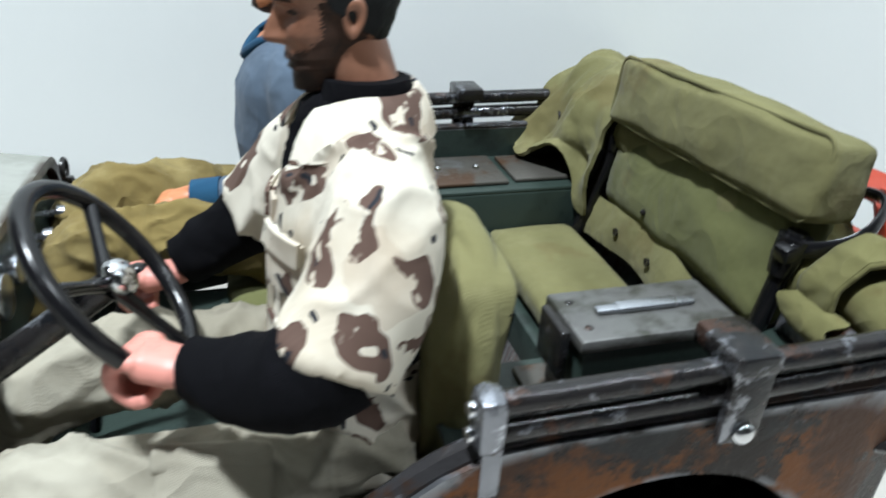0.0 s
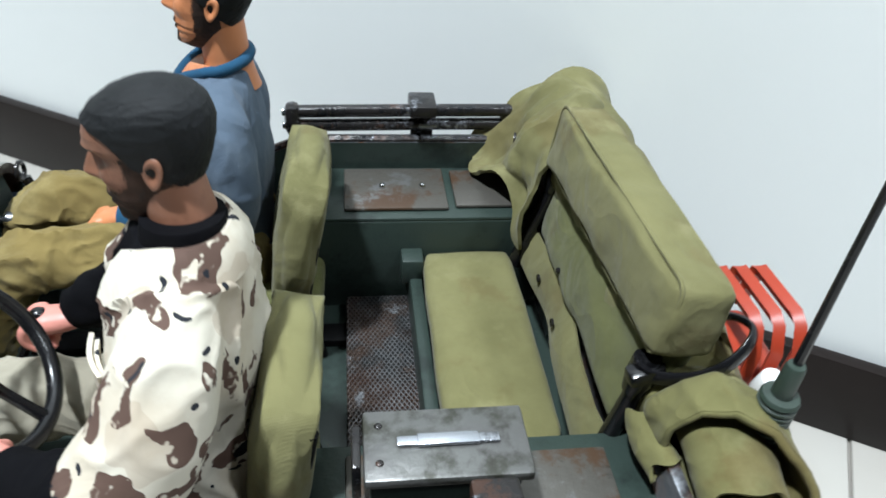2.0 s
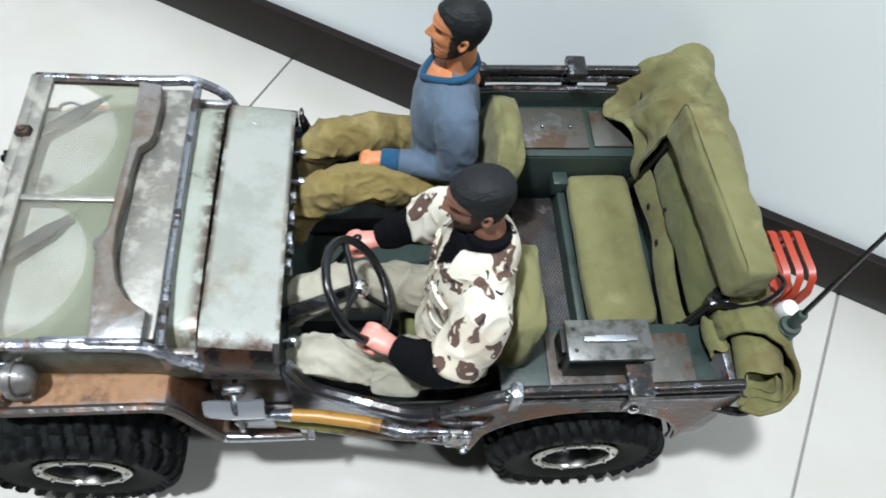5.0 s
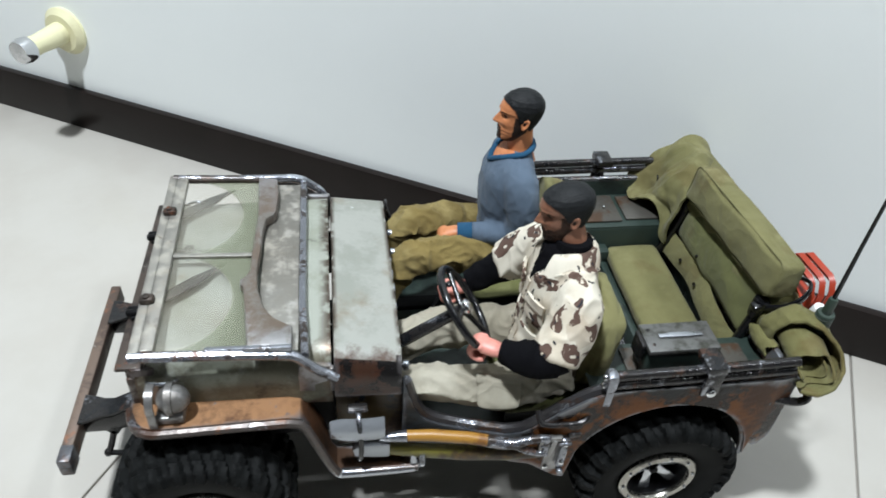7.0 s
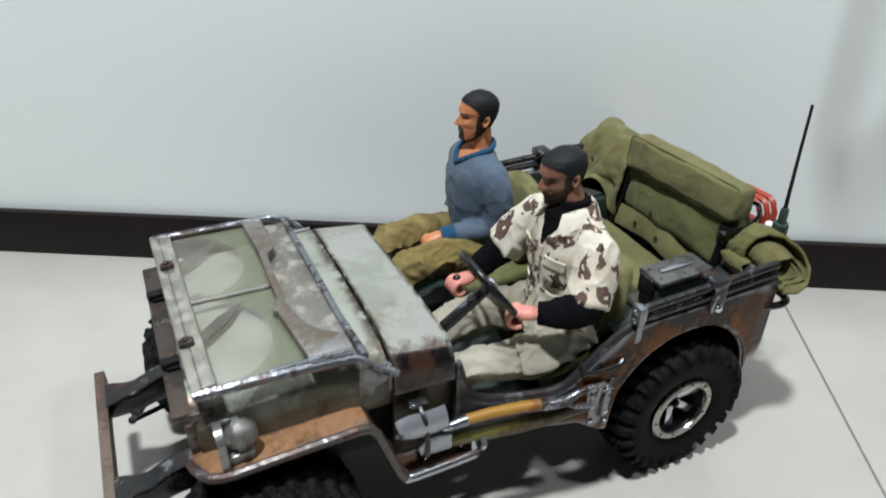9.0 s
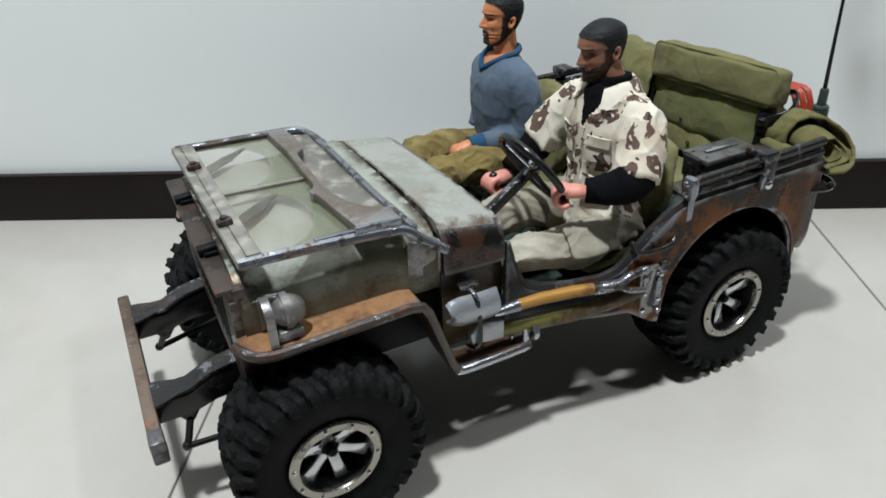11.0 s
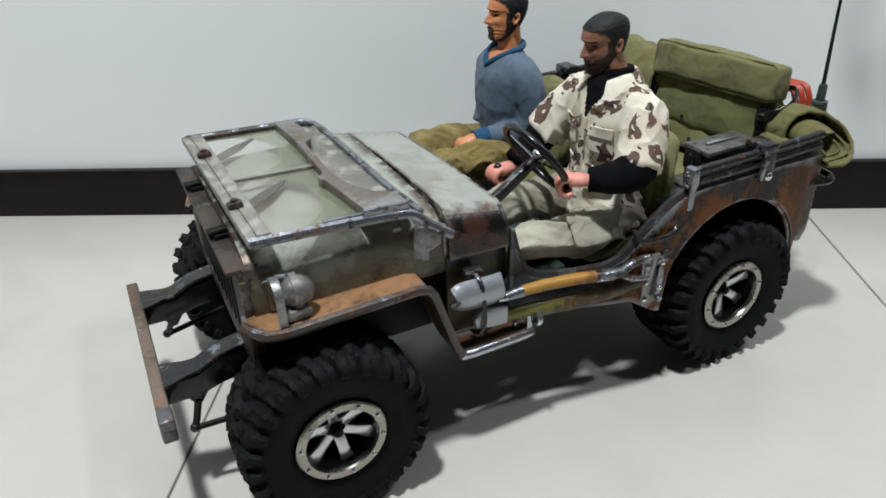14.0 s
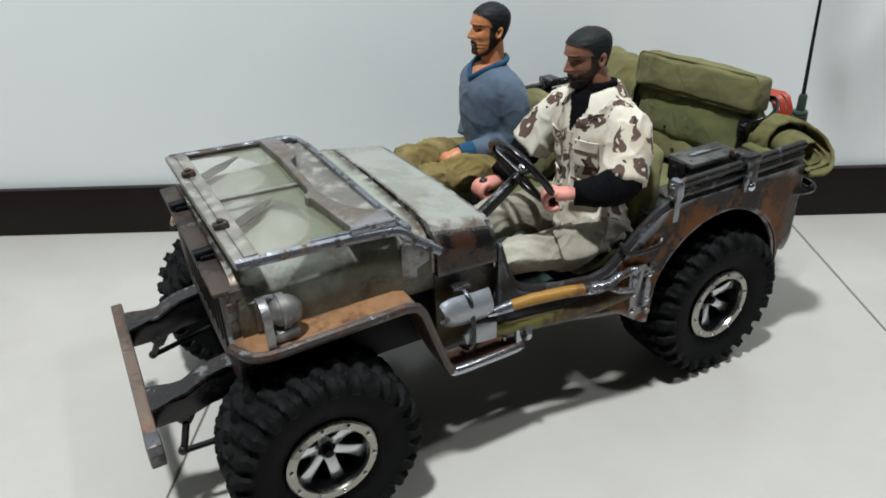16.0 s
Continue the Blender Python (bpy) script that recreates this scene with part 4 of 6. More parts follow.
# side rails
for s in (-1, 1):
    for z in (1.885, 1.80):
        part("side_rail", tube([(-0.60, s * 1.28, z - 0.012), (0.2, s * 1.28, z), (0.78 if s < 0 else 1.03, s * 1.275, z + 0.01)], 0.036, 10), m_steel, jeep, "scraped dark steel tube rail")
    end = part("rail_end", join(box((-0.575, s * 1.28, 1.83), (0.085, 0.115, 0.185), bevel=0.045), box((-0.56, s * 1.288, 1.67), (0.06, 0.026, 0.20), bevel=0.01)), m_scraped if s < 0 else m_steel, jeep, "scraped metal rail end clip")
    for z in (1.79, 1.87):
        part("screw", cyl((-0.61, s * 1.28, z), (-0.632, s * 1.28, z), 0.022, 12, 0.005), m_chrome, end)
    br = part("rail_bracket", join(box((0.14, s * 1.255, 1.93), (0.15, 0.20, 0.07), bevel=0.015), box((0.15, s * 1.325, 1.79), (0.13, 0.035, 0.26), bevel=0.012)), m_steel, jeep, "dark steel rail bracket")
    part("bolt", ball((0.155, s * 1.35, 1.70), (0.035, 0.02, 0.035), 12, 8), m_chrome, br)
    part("rear_handle", tube(smooth_path([(0.72, s * 1.25, 1.47), (0.92, s * 1.30, 1.46), (1.02, s * 1.27, 1.47), (1.02, s * 1.15, 1.48), (0.86, s * 1.12, 1.48)], 5), 0.032, 8), m_steel, jeep, "worn steel loop handle")
    part("reflector", cyl((0.70, s * 1.245, 1.24), (0.70, s * 1.285, 1.24), 0.07, 20, 0.012), m_body, jeep, "round rusty reflector")
    part("grab_handle", tube(smooth_path([(-1.02, s * (side_y(-1.02) + 0.01), 1.50), (-1.0, s * 1.30, 1.44), (-0.85, s * 1.31, 1.42), (-0.70, s * 1.31, 1.44), (-0.66, s * 1.26, 1.50)], 5), 0.02, 8), m_steel, jeep, "steel grab handle")


# wheels
def tyre():
    """One skin: a round carcass whose tread is raised in slanted blocks that run over the shoulders."""
    prof = [(0.30, -0.215), (0.33, -0.245), (0.42, -0.278), (0.50, -0.287), (0.555, -0.277), (0.588, -0.252), (0.602, -0.21), (0.608, -0.12), (0.610, 0.0)]
    prof += [(r, -y) for r, y in reversed(prof[:-1])]
    line = smooth_path([(r, y, 0) for r, y in prof], 4)
    n, na = 26, 26 * 10
    bm = bmesh.new()
    rings = []
    for k, p in enumerate(line):
        a_, b_ = line[max(k - 1, 0)], line[min(k + 1, len(line) - 1)]
        t = (b_ - a_).normalized()
        nrm = Vector((t.y, -t.x, 0))
        side = 1 if p.y > 0 else -1
        out = abs(p.y)
        ring = []
        for i in range(na):
            a = 2 * math.pi * i / na
            ph = (n * i / na + (0.5 if side > 0 else 0.0) + 2.6 * out) % 1.0
            wave = 0.5 + 0.5 * math.sin(2 * math.pi * (n * i / na) * 2 + 3 * out)
            lug = max(0.0, min(1.0, min(ph - 0.12, 0.72 - ph) / 0.055))
            zone = max(0.0, min(1.0, (p.x - 0.515) / 0.03)) * (1.0 if out > 0.025 else 0.3)
            cutg = 1.0 - 0.75 * max(0.0, 1 - abs(out - 0.165) / 0.016)
            h = 0.046 * lug * zone * cutg * (0.8 + 0.2 * wave)
            q = p + nrm * h
            ring.append(bm.verts.new((q.x * math.cos(a), q.y, q.x * math.sin(a))))
        rings.append(ring)
    for a, b in zip(rings, rings[1:]):
        for i in range(na):
            bm.faces.new((a[i], a[(i + 1) % na], b[(i + 1) % na], b[i]))
    return bm


def spoke():
    bm = slab([(0.05, -0.04), (0.14, -0.038), (0.255, -0.055), (0.255, 0.055), (0.14, 0.038), (0.05, 0.04)], -0.185, -0.14, "XZ", 0.012)
    for v in bm.verts:
        v.co.y += 0.06 * (1 - v.co.x / 0.255)
    return bm


def hub():
    out = [lathe([(0.0, -0.09), (0.06, -0.09), (0.085, -0.075), (0.09, 0.0), (0.0, 0.0)], 24)]
    return join(*out)


WHEEL_AT = [(-3.39, -1.08, 0.65, 1), (0.04, -1.08, 0.65, 1), (-3.39, 1.08, 0.65, -1), (0.04, 1.08, 0.65, -1)]
for n, (x, y, z, s) in enumerate(WHEEL_AT):
    m = Matrix.Translation(Vector((x, y, z)) * D) @ rot(0, 9 + 17 * n, 0 if s > 0 else 180)
    if not n:
        at = (x, y, z)
        wheel = part("wheel", lathe([(0.30, 0.20), (0.285, -0.05), (0.262, -0.18), (0.275, -0.245), (0.250, -0.245), (0.236, -0.20), (0.25, -0.05), (0.26, 0.18), (0.10, 0.10), (0.0, 0.10)], 48), m_barrel, jeep, "dark wheel barrel with six silver spokes", at=at)
        kids = [part("tyre", tyre(), m_rubber, wheel, "chunky black rubber tyre", at=at),
                part("bead_ring", lathe([(0.245, -0.255), (0.25, -0.272), (0.30, -0.272), (0.312, -0.262), (0.312, -0.235), (0.245, -0.235), (0.245, -0.255)], 48), m_ring, wheel, "nickel bead ring", at=at),
                part("hub", hub(), m_spoke, wheel, at=at),
                part("hub_cap", join(cyl((0, -0.07, 0), (0, -0.125, 0), 0.06, 12, 0.012), cyl((0, -0.11, 0), (0, -0.19, 0), 0.035, 6, 0.006)), m_under, wheel, "black hub nut", at=at)]
        kids += [part("lug_nut", cyl((0.075 * math.cos(a), -0.07, 0.075 * math.sin(a)), (0.075 * math.cos(a), -0.13, 0.075 * math.sin(a)), 0.015, 6, 0.004), m_under, wheel, at=at) for a in [math.pi * k / 3 for k in range(6)]]
        for k in range(6):
            kids.append(part("spoke", turn(spoke(), Matrix.Rotation(2 * math.pi * k / 6 + 0.2, 4, "Y")), m_spoke, wheel, at=at))
        kids += [part("bolt", ball((0.279 * math.cos(a), -0.273, 0.279 * math.sin(a)), 0.016, 8, 6), m_chrome, wheel, at=at) for a in [2 * math.pi * k / 10 for k in range(10)]]
        wheel.matrix_local = m
    else:
        w2 = tagged(twin(wheel, jeep, m, (x, y, z)), "dark wheel barrel with six silver spokes")
        for k in kids:
            tagged(twin(k, w2, Matrix.Identity(4), (x, y, z)), k.get("label", ""))

# seats
for s, y in ((-1, -0.62), (1, 0.62)):
    seat = part("front_seat", cushion((-0.82, y, 1.22), (0.78, 0.72, 0.16), (0, -4, 0), 0.06, 10, 0.02, 0.01), m_canvas_dark, jeep, "olive canvas seat cushion", sharp=100)
    part("seat_back", cushion((-0.515, y, 1.66), (0.18, 0.74, 0.80), (0, 10, 0), 0.07, 18, 0.03, 0.016, 0.75, seed=y), m_canvas, seat, "olive canvas seat back with a rounded top", sharp=100)
    part("seat_frame", join(tube([(-0.42, y - 0.30, 0.95), (-0.50, y - 0.30, 1.3), (-0.40, y - 0.30, 1.9)], 0.025, 8), tube([(-0.42, y + 0.30, 0.95), (-0.50, y + 0.30, 1.3), (-0.40, y + 0.30, 1.9)], 0.025, 8), box((-0.8, y, 1.04), (0.7, 0.6, 0.18))), m_under, seat)
rear_seat = part("rear_seat", cushion((0.36, 0.05, 1.28), (0.48, 1.28, 0.15), (0, 0, 0), 0.05, 14, 0.012, 0.008), m_canvas, jeep, "olive canvas rear bench cushion", sharp=100)
part("bench_frame", box((0.40, 0.05, 1.15), (0.5, 1.24, 0.10)), m_inner, rear_seat)

# steering
HUB = Vector((-1.486, -0.64, 1.957))
AX = Vector((0.82, 0.0, 0.57)).normalized()
U1 = Vector((0, 1, 0))
U2 = AX.cross(U1).normalized()
RW = 0.315
ring = [HUB + (U1 * math.cos(a) + U2 * math.sin(a)) * RW for a in [2 * math.pi * k / 40 for k in range(41)]]
sw = part("steering_wheel", tube(ring, 0.028, 12, caps=False), m_black, jeep, "glossy black steering wheel")
for a in (0.5, 0.5 + 2.094, 0.5 + 4.189):
    d = U1 * math.cos(a) + U2 * math.sin(a)
    part("spoke", tube([HUB - AX * 0.02, HUB + d * (RW * 0.5) - AX * 0.01, HUB + d * RW], [0.028, 0.019, 0.022], 10), m_black, sw)
part("horn_button", join(turn(ball((0, 0, 0), (0.06, 0.06, 0.04)), Matrix.Translation(HUB + AX * 0.02) @ AX.to_track_quat("Z", "Y").to_matrix().to_4x4())), m_chrome, sw, "chromed horn button")
part("steering_column", tube([HUB - AX * 0.03, HUB - AX * 0.75], [0.045, 0.05], 12), m_steel, jeep, "dark steel steering column")
part("gear_lever", tube([(-1.76, -0.12, 1.0), (-1.68, -0.12, 1.35), (-1.52, -0.12, 1.67)], 0.022, 8), m_black, jeep)
part("gear_knob", ball((-1.505, -0.12, 1.69), 0.040, 12, 8), m_black, jeep)

# tool clamps on the near side
clamp = part("tool_clamp", box((-0.85, -1.275, 1.06), (0.15, 0.04, 0.44), bevel=0.012), m_lamp, jeep, "dull metal tool clamp")
part("buckle", join(box((-0.92, -1.325, 1.285), (0.18, 0.04, 0.05), bevel=0.012), box((-0.905, -1.325, 1.19), (0.045, 0.06, 0.20), (0, 10, 0), bevel=0.012), box((-0.985, -1.32, 1.19), (0.03, 0.05, 0.15), bevel=0.01)), m_lamp, clamp)
part("hasp", join(box((-0.80, -1.315, 1.10), (0.06, 0.05, 0.34), bevel=0.014), box((-0.735, -1.29, 1.27), (0.10, 0.04, 0.05), bevel=0.012), cyl((-0.80, -1.31, 0.90), (-0.80, -1.36, 0.90), 0.026, 12, 0.008)), m_scraped, clamp, "bright hasp")
part("pin", cyl((-0.99, -1.335, 1.225), (-0.76, -1.345, 1.235), 0.016, 10, 0.004), m_scraped, clamp)
for k, (x, z) in enumerate(((-0.90, 1.05), (-0.80, 1.22), (-0.90, 0.90), (-0.80, 1.0))):
    part("bolt", ball((x, -1.30 if k % 2 == 0 else -1.342, z), (0.022, 0.016, 0.022), 10, 6), m_chrome, clamp)
strap = part("tool_strap", tube(smooth_path([(-2.27, -1.0, 1.45), (-2.27, -1.10, 1.45), (-2.265, -1.185, 1.40), (-2.255, -1.205, 1.25), (-2.26, -1.215, 1.08), (-2.27, -1.17, 0.99), (-2.28, -1.05, 0.955)], 4), 0.018, 8, flat=0.45, up=(0, 1, 0)), m_steel, jeep, "thin metal tool strap")
part("strap_hinge", join(box((-2.27, -1.06, 1.455), (0.14, 0.05, 0.05), bevel=0.012), cyl((-2.34, -1.085, 1.455), (-2.20, -1.085, 1.455), 0.018, 10, 0.004)), m_steel, strap)
part("hook", tube(smooth_path([(-1.82, -1.10, 0.94), (-1.82, -1.22, 0.94), (-1.82, -1.25, 1.0), (-1.82, -1.225, 1.07)], 4), 0.022, 8, flat=0.6), m_bright, jeep, "bright tool hook")

# aerial
base_rings = [(0.066, 1.62)] + [(r, 1.64 + 0.022 * k + d) for k in range(16) for r, d in ((0.066, 0.0), (0.066, 0.011), (0.058, 0.014), (0.058, 0.020))] + [(0.066, 2.0), (0.060, 2.015), (0.036, 2.02), (0.034, 2.14), (0.028, 2.155), (0.0, 2.156)]
aer = part("aerial_base", turn(lathe(base_rings, 20, "Z"), Matrix.Translation((1.125, -0.945, 0.0))), m_antgreen, jeep, "dark green ribbed aerial base")
part("aerial_rod", tube([(1.13, -0.94, 2.13), (1.15, -0.91, 2.58), (1.175, -0.88, 3.03)], [0.017, 0.014, 0.012], 8), m_black, aer, "thin black aerial rod")

# ---------------------------------------------------------------- loose things on the jeep
shovel = blank("shovel", "small shovel with orange wooden shaft strapped to the jeep's side", "shovel", (-1.6, -1.15, 1.1))
blade_rows = []
for k in range(21):
    t = k / 20
    x = -2.455 + 0.365 * t
    half = 0.106 * (1 - (1 - min(1.0, 0.12 + t * 2.4)) ** 2.6) ** 0.5
    blade_rows.append([Vector((x, -1.085 - 0.090 * math.cos(1.25 * v) - 0.015 * math.sin(3 * t), 1.325 - 0.022 * t + half * v)) for v in [-1 + 0.2 * j for j in range(11)]])
part("blade", sheet(blade_rows, 0.022), m_silver, shovel, "curved silver metal blade")
part("shaft", tube([(-1.95, -1.165, 1.235), (-1.75, -1.185, 1.24), (-1.5, -1.225, 1.235), (-1.30, -1.27, 1.225)], [0.040, 0.044, 0.045, 0.044], 14), m_wood, shovel, "stained orange shaft")
part("ferrule", tube([(-2.12, -1.16, 1.225), (-2.05, -1.165, 1.23), (-1.93, -1.168, 1.236)], [0.022, 0.034, 0.046], 14), m_scraped, shovel)
part("grip", join(tube([(-1.36, -1.258, 1.228), (-1.24, -1.29, 1.225), (-1.16, -1.305, 1.23), (-1.08, -1.315, 1.275), (-1.0, -1.325, 1.30), (-0.93, -1.33, 1.30)], [0.047, 0.046, 0.040, 0.032, 0.030, 0.028], 12), tube([(-1.16, -1.305, 1.22), (-1.08, -1.325, 1.165), (-1.0, -1.335, 1.145), (-0.93, -1.34, 1.14)], [0.038, 0.030, 0.027, 0.026], 12), tube([(-0.945, -1.335, 1.12), (-0.945, -1.335, 1.32)], 0.026, 12)), m_scraped, shovel, "bright forked grip")
axe = blank("axe", "small axe with an olive handle strapped under the shovel", "axe", (-1.6, -1.15, 1.0))
part("handle", tube([(-2.08, -1.13, 1.055), (-1.85, -1.165, 1.045), (-1.5, -1.215, 1.04), (-1.2, -1.26, 1.055), (-0.93, -1.295, 1.09)], [0.058, 0.062, 0.070, 0.062, 0.050], 16, flat=0.72, up=(0, 1, 0)), m_olivewood, axe, "olive painted handle")
part("head", slab([(-2.30, 1.045), (-2.32, 1.13), (-2.25, 1.175), (-2.05, 1.16), (-2.05, 1.01), (-2.18, 1.02)], -1.185, -1.125, "XZ", 0.014), m_silver, axe, "silver axe head")

# ammunition box
ammo = blank("ammunition_box", "small olive metal ammunition box standing on the wheel housing", "metal box", (0.02, -0.965, 1.575))
part("body", box((0.02, -0.965, 1.71), (0.48, 0.23, 0.27), bevel=0.012), m_inner, ammo)
part("lid", join(box((0.025, -0.965, 1.865), (0.53, 0.27, 0.045), bevel=0.012)), m_ammo, ammo, "worn flat lid")
part("carry_handle", join(box((0.03, -0.965, 1.897), (0.33, 0.035, 0.014), bevel=0.006), box((0.03, -0.965, 1.90), (0.20, 0.045, 0.016), bevel=0.006)), m_bright, ammo, "bright folded handle")
part("latch", box((-0.262, -0.965, 1.80), (0.03, 0.16, 0.17), bevel=0.008), m_steel, ammo)
for k in (-0.07, 0.07):
    part("rivet", ball((-0.19, -0.965 + k, 1.887), (0.014, 0.014, 0.006), 10, 6), m_steel, ammo)

# bench back, bag, folded hood
bench = blank("bench_back", "olive canvas bench back with metal studs under the bag", "seat back", (0.83, -0.04, 1.5))
part("pad", cushion((0.86, -0.04, 1.76), (0.22, 1.32, 0.52), (0, 12, 0), 0.09, 18, 0.03, 0.02, 0.15, 3.0), m_canvas_dark, bench, sharp=100)
for y in (0.15,):
    part("stud", turn(lathe([(0.0, -0.008), (0.008, -0.007), (0.015, 0.0), (0.015, 0.012)], 14), Matrix.Translation((0.695, y, 1.62 + 0.02 * math.sin(9 * y))) @ rot(0, 12, -90)), m_steel, bench, "dark metal stud")
bag = blank("canvas_bag", "boxy olive canvas bag with piped seams on the bench back", "bag", (0.85, 0.0, 1.98))
BAG = Matrix.Translation((0.85, -0.065, 2.125)) @ rot(-1.5, 7, 2.0)
part("bag_body", turn(cushion((0, 0, 0), (0.25, 1.36, 0.305), (0, 0, 0), 0.040, 26, 0.016, 0.018, 0.0, 5.0), BAG), m_canvas, bag, sharp=100)


def piping(x, hy, hz, r=0.05):
    """A stitched seam running round the bag."""
    pts = []
    for sy, sz, a0 in ((1, 1, 0), (-1, 1, 90), (-1, -1, 180), (1, -1, 270)):
        for k in range(5):
            a = radians(a0 + 22.5 * k)
            pts.append(Vector((x, sy * (hy - r) + r * math.cos(a), sz * (hz - r) + r * math.sin(a))))
    return pts + [pts[0]]


part("seam", turn(tube(piping(-0.102, 0.680, 0.1555, 0.055), 0.009, 6), BAG), m_canvas, bag, "piped seam")

# supports and ties
for y, line in ((0.62, [(0.62, 1.30), (0.66, 1.46), (0.74, 1.70), (0.79, 1.95)]), (-0.70, [(0.685, 1.30), (0.705, 1.46), (0.735, 1.62), (0.765, 1.80), (0.785, 1.95)])):
    tube_of = part("bench_tube", tube(smooth_path([(x, y, z) for x, z in line], 4), 0.038, 12), m_black, jeep, "black tube of the bench frame")
    part("tube_clip", box((line[1][0] - 0.005, y, 1.44), (0.09, 0.085, 0.07), (0, 14, 0), bevel=0.02), m_black, tube_of)
    x, z = line[-1]
    part("tube_sleeve", tube([(x - 0.030, y, z - 0.17), (x - 0.02, y, z - 0.10), (x - 0.004, y, z - 0.02)], [0.046, 0.058, 0.062], 12), m_black, tube_of)
tie = blank("cable_tie", "black cable tie round the folded hood", "cable tie", (0.95, -0.73, 1.9))
part("loop", tube(smooth_path([(0.74, -0.725, 1.895), (0.82, -0.765, 1.905), (0.92, -0.785, 1.925), (1.03, -0.77, 1.965), (1.12, -0.72, 2.015), (1.15, -0.66, 2.04), (1.10, -0.60, 2.04), (1.0, -0.575, 2.01), (0.90, -0.58, 1.97)], 5), 0.034, 10, flat=0.42, up=(0.2, 1, 0)), m_black, tie)
part("tie_knot", box((0.765, -0.722, 1.895), (0.14, 0.075, 0.07), (0, -14, 8), bevel=0.02), m_black, tie)

hood = blank("folded_hood", "folded olive canvas hood rolled along the jeep's rear edge", "canvas hood", (1.0, 0, 1.6))


def crease(p, seed, size=1.0):
    """Sharp folds: high along crooked lines."""
    w = p + noise.noise_vector(p * 2.5 + Vector((seed, 0, 0))) * 0.18
    return (1 - 2 * abs(noise.noise(Vector((w.x * 5, w.y * 8, w.z * 5)) * size + Vector((seed, seed, 0)))))


def roll_rings(y0, y1, n, fx, fz, rx, rz):
    rows = []
    for k in range(n + 1):
        t = k / n
        y = y0 + (y1 - y0) * t
        row = []
        for j in range(29):
            a = 2 * math.pi * j / 28
            p = Vector((fx(t) + rx(t) * math.cos(a), y, fz(t) + rz(t) * math.sin(a)))
            nz = noise.noise_vector(Vector((p.x * 3, y * 2.2, p.z * 3)))
            row.append(p + nz * 0.045 + Vector((math.cos(a), 0, math.sin(a))) * 0.02 * crease(p, 8.0, 0.8))
        rows.append(row)
    return sheet(rows, 0.02)


part("roll", roll_rings(-0.60, 1.30, 44, lambda t: 0.98 + 0.01 * t, lambda t: 1.79 + 0.09 * min(1.0, 2.2 * t), lambda t: 0.19 + 0.03 * t, lambda t: 0.15 + 0.06 * t), m_canvas, hood)
cap_pts = [[Vector((0.99 + 0.22 * r * math.cos(a), 1.30 + 0.03 * (1 - r), 1.88 + 0.21 * r * math.sin(a))) for a in [2 * math.pi * k / 20 for k in range(21)]] for r in (0.05, 0.4, 0.75, 1.0)]
part("roll_end", sheet(cap_pts, 0.02), m_canvas, hood)


def drape():
    """The hood's far corner, hanging forward over the tub's edge."""
    rows = []
    for k in range(37):
        t = k / 36
        y = 0.58 + 0.74 * t
        low = lerp(t, [0, 0.3, 0.6, 0.8, 1.0], [0.12, 0.10, 0.0, -0.03, 0.12])
        hang = max(0.0, 1 - (t / 0.34) ** 2)
        prof = [(1.12, 2.00), (1.0, 2.08), (0.86, 2.06), (0.74, 1.96), (0.67, 1.84), (0.62, 1.74 + low * 0.4), (0.56 + low * 0.3, 1.66 + low * 0.7), (0.46 + low * 0.6, 1.60 + low)]
        straight = prof[:4] + [(0.69, 1.84), (0.66, 1.70), (0.65, 1.56), (0.655, 1.43)]
        prof = [(x + (u - x) * hang, z + (w - z) * hang) for (x, z), (u, w) in zip(prof, straight)]
        row = []
        for x, z in [(q.x, q.z) for q in smooth_path([(x, y, z) for x, z in prof], 6)]:
            p = Vector((x, y, z))
            row.append(p + noise.noise_vector(Vector((x * 4, y * 4, z * 4))) * 0.05 + Vector((0.02 * math.sin(y * 16 + z * 5) - 0.03 * crease(p, 2.0, 0.9), 0, 0.02 * crease(p, 2.0, 0.9))))
        rows.append(row)
    return sheet(rows, 0.02)


part("drape", drape(), m_canvas, hood, "hanging canvas corner with a ragged edge")
part("grommet", turn(lathe([(0.022, -0.006), (0.042, -0.006), (0.042, 0.006), (0.022, 0.006), (0.022, -0.006)], 16), Matrix.Translation((0.645, 1.08, 1.81)) @ rot(0, 0, 75)), m_steel, hood)


def inner_roll():
    """The inner canvas: a flattened spiral drawn out along the roll, open at its end."""
    rows = []
    n = 110
    for k in range(n + 1):
        u = k / n
        a = radians(-150 + 690 * u)
        c, s_ = math.cos(a), math.sin(a)
        rx, rz = 0.168 - 0.112 * u, 0.130 - 0.080 * u
        end = -1.30 + 0.10 * max(0.0, s_) + 0.10 * u + 0.03 * math.sin(3 * a)
        row = []
        for j in range(25):
            t = j / 24
            y = -0.62 + (end + 0.62) * t
            sag = -0.035 * t * t
            p = Vector((0.985 + rx * c * (1 - 0.06 * t), y, 1.765 + sag + rz * s_ * (1 - 0.10 * t * t)))
            row.append(p + Vector((c, 0, s_)) * (0.012 * math.sin(7 * y + 5 * u) + 0.014 * crease(p, 3.0, 0.6)) + noise.noise_vector(p * 3.5) * 0.022)
        rows.append(row)
    return sheet(rows, 0.014)


ANGLES = [-75, -60, -30, 0, 30, 60, 90, 130, 175, 205]
EDGE_X = [0.86, 0.96, 1.08, 1.14, 1.12, 1.06, 0.97, 0.89, 0.84, 0.84]
EDGE_Y = [-1.33, -1.375, -1.35, -1.27, -1.15, -1.04, -0.97, -0.94, -0.92, -0.92]
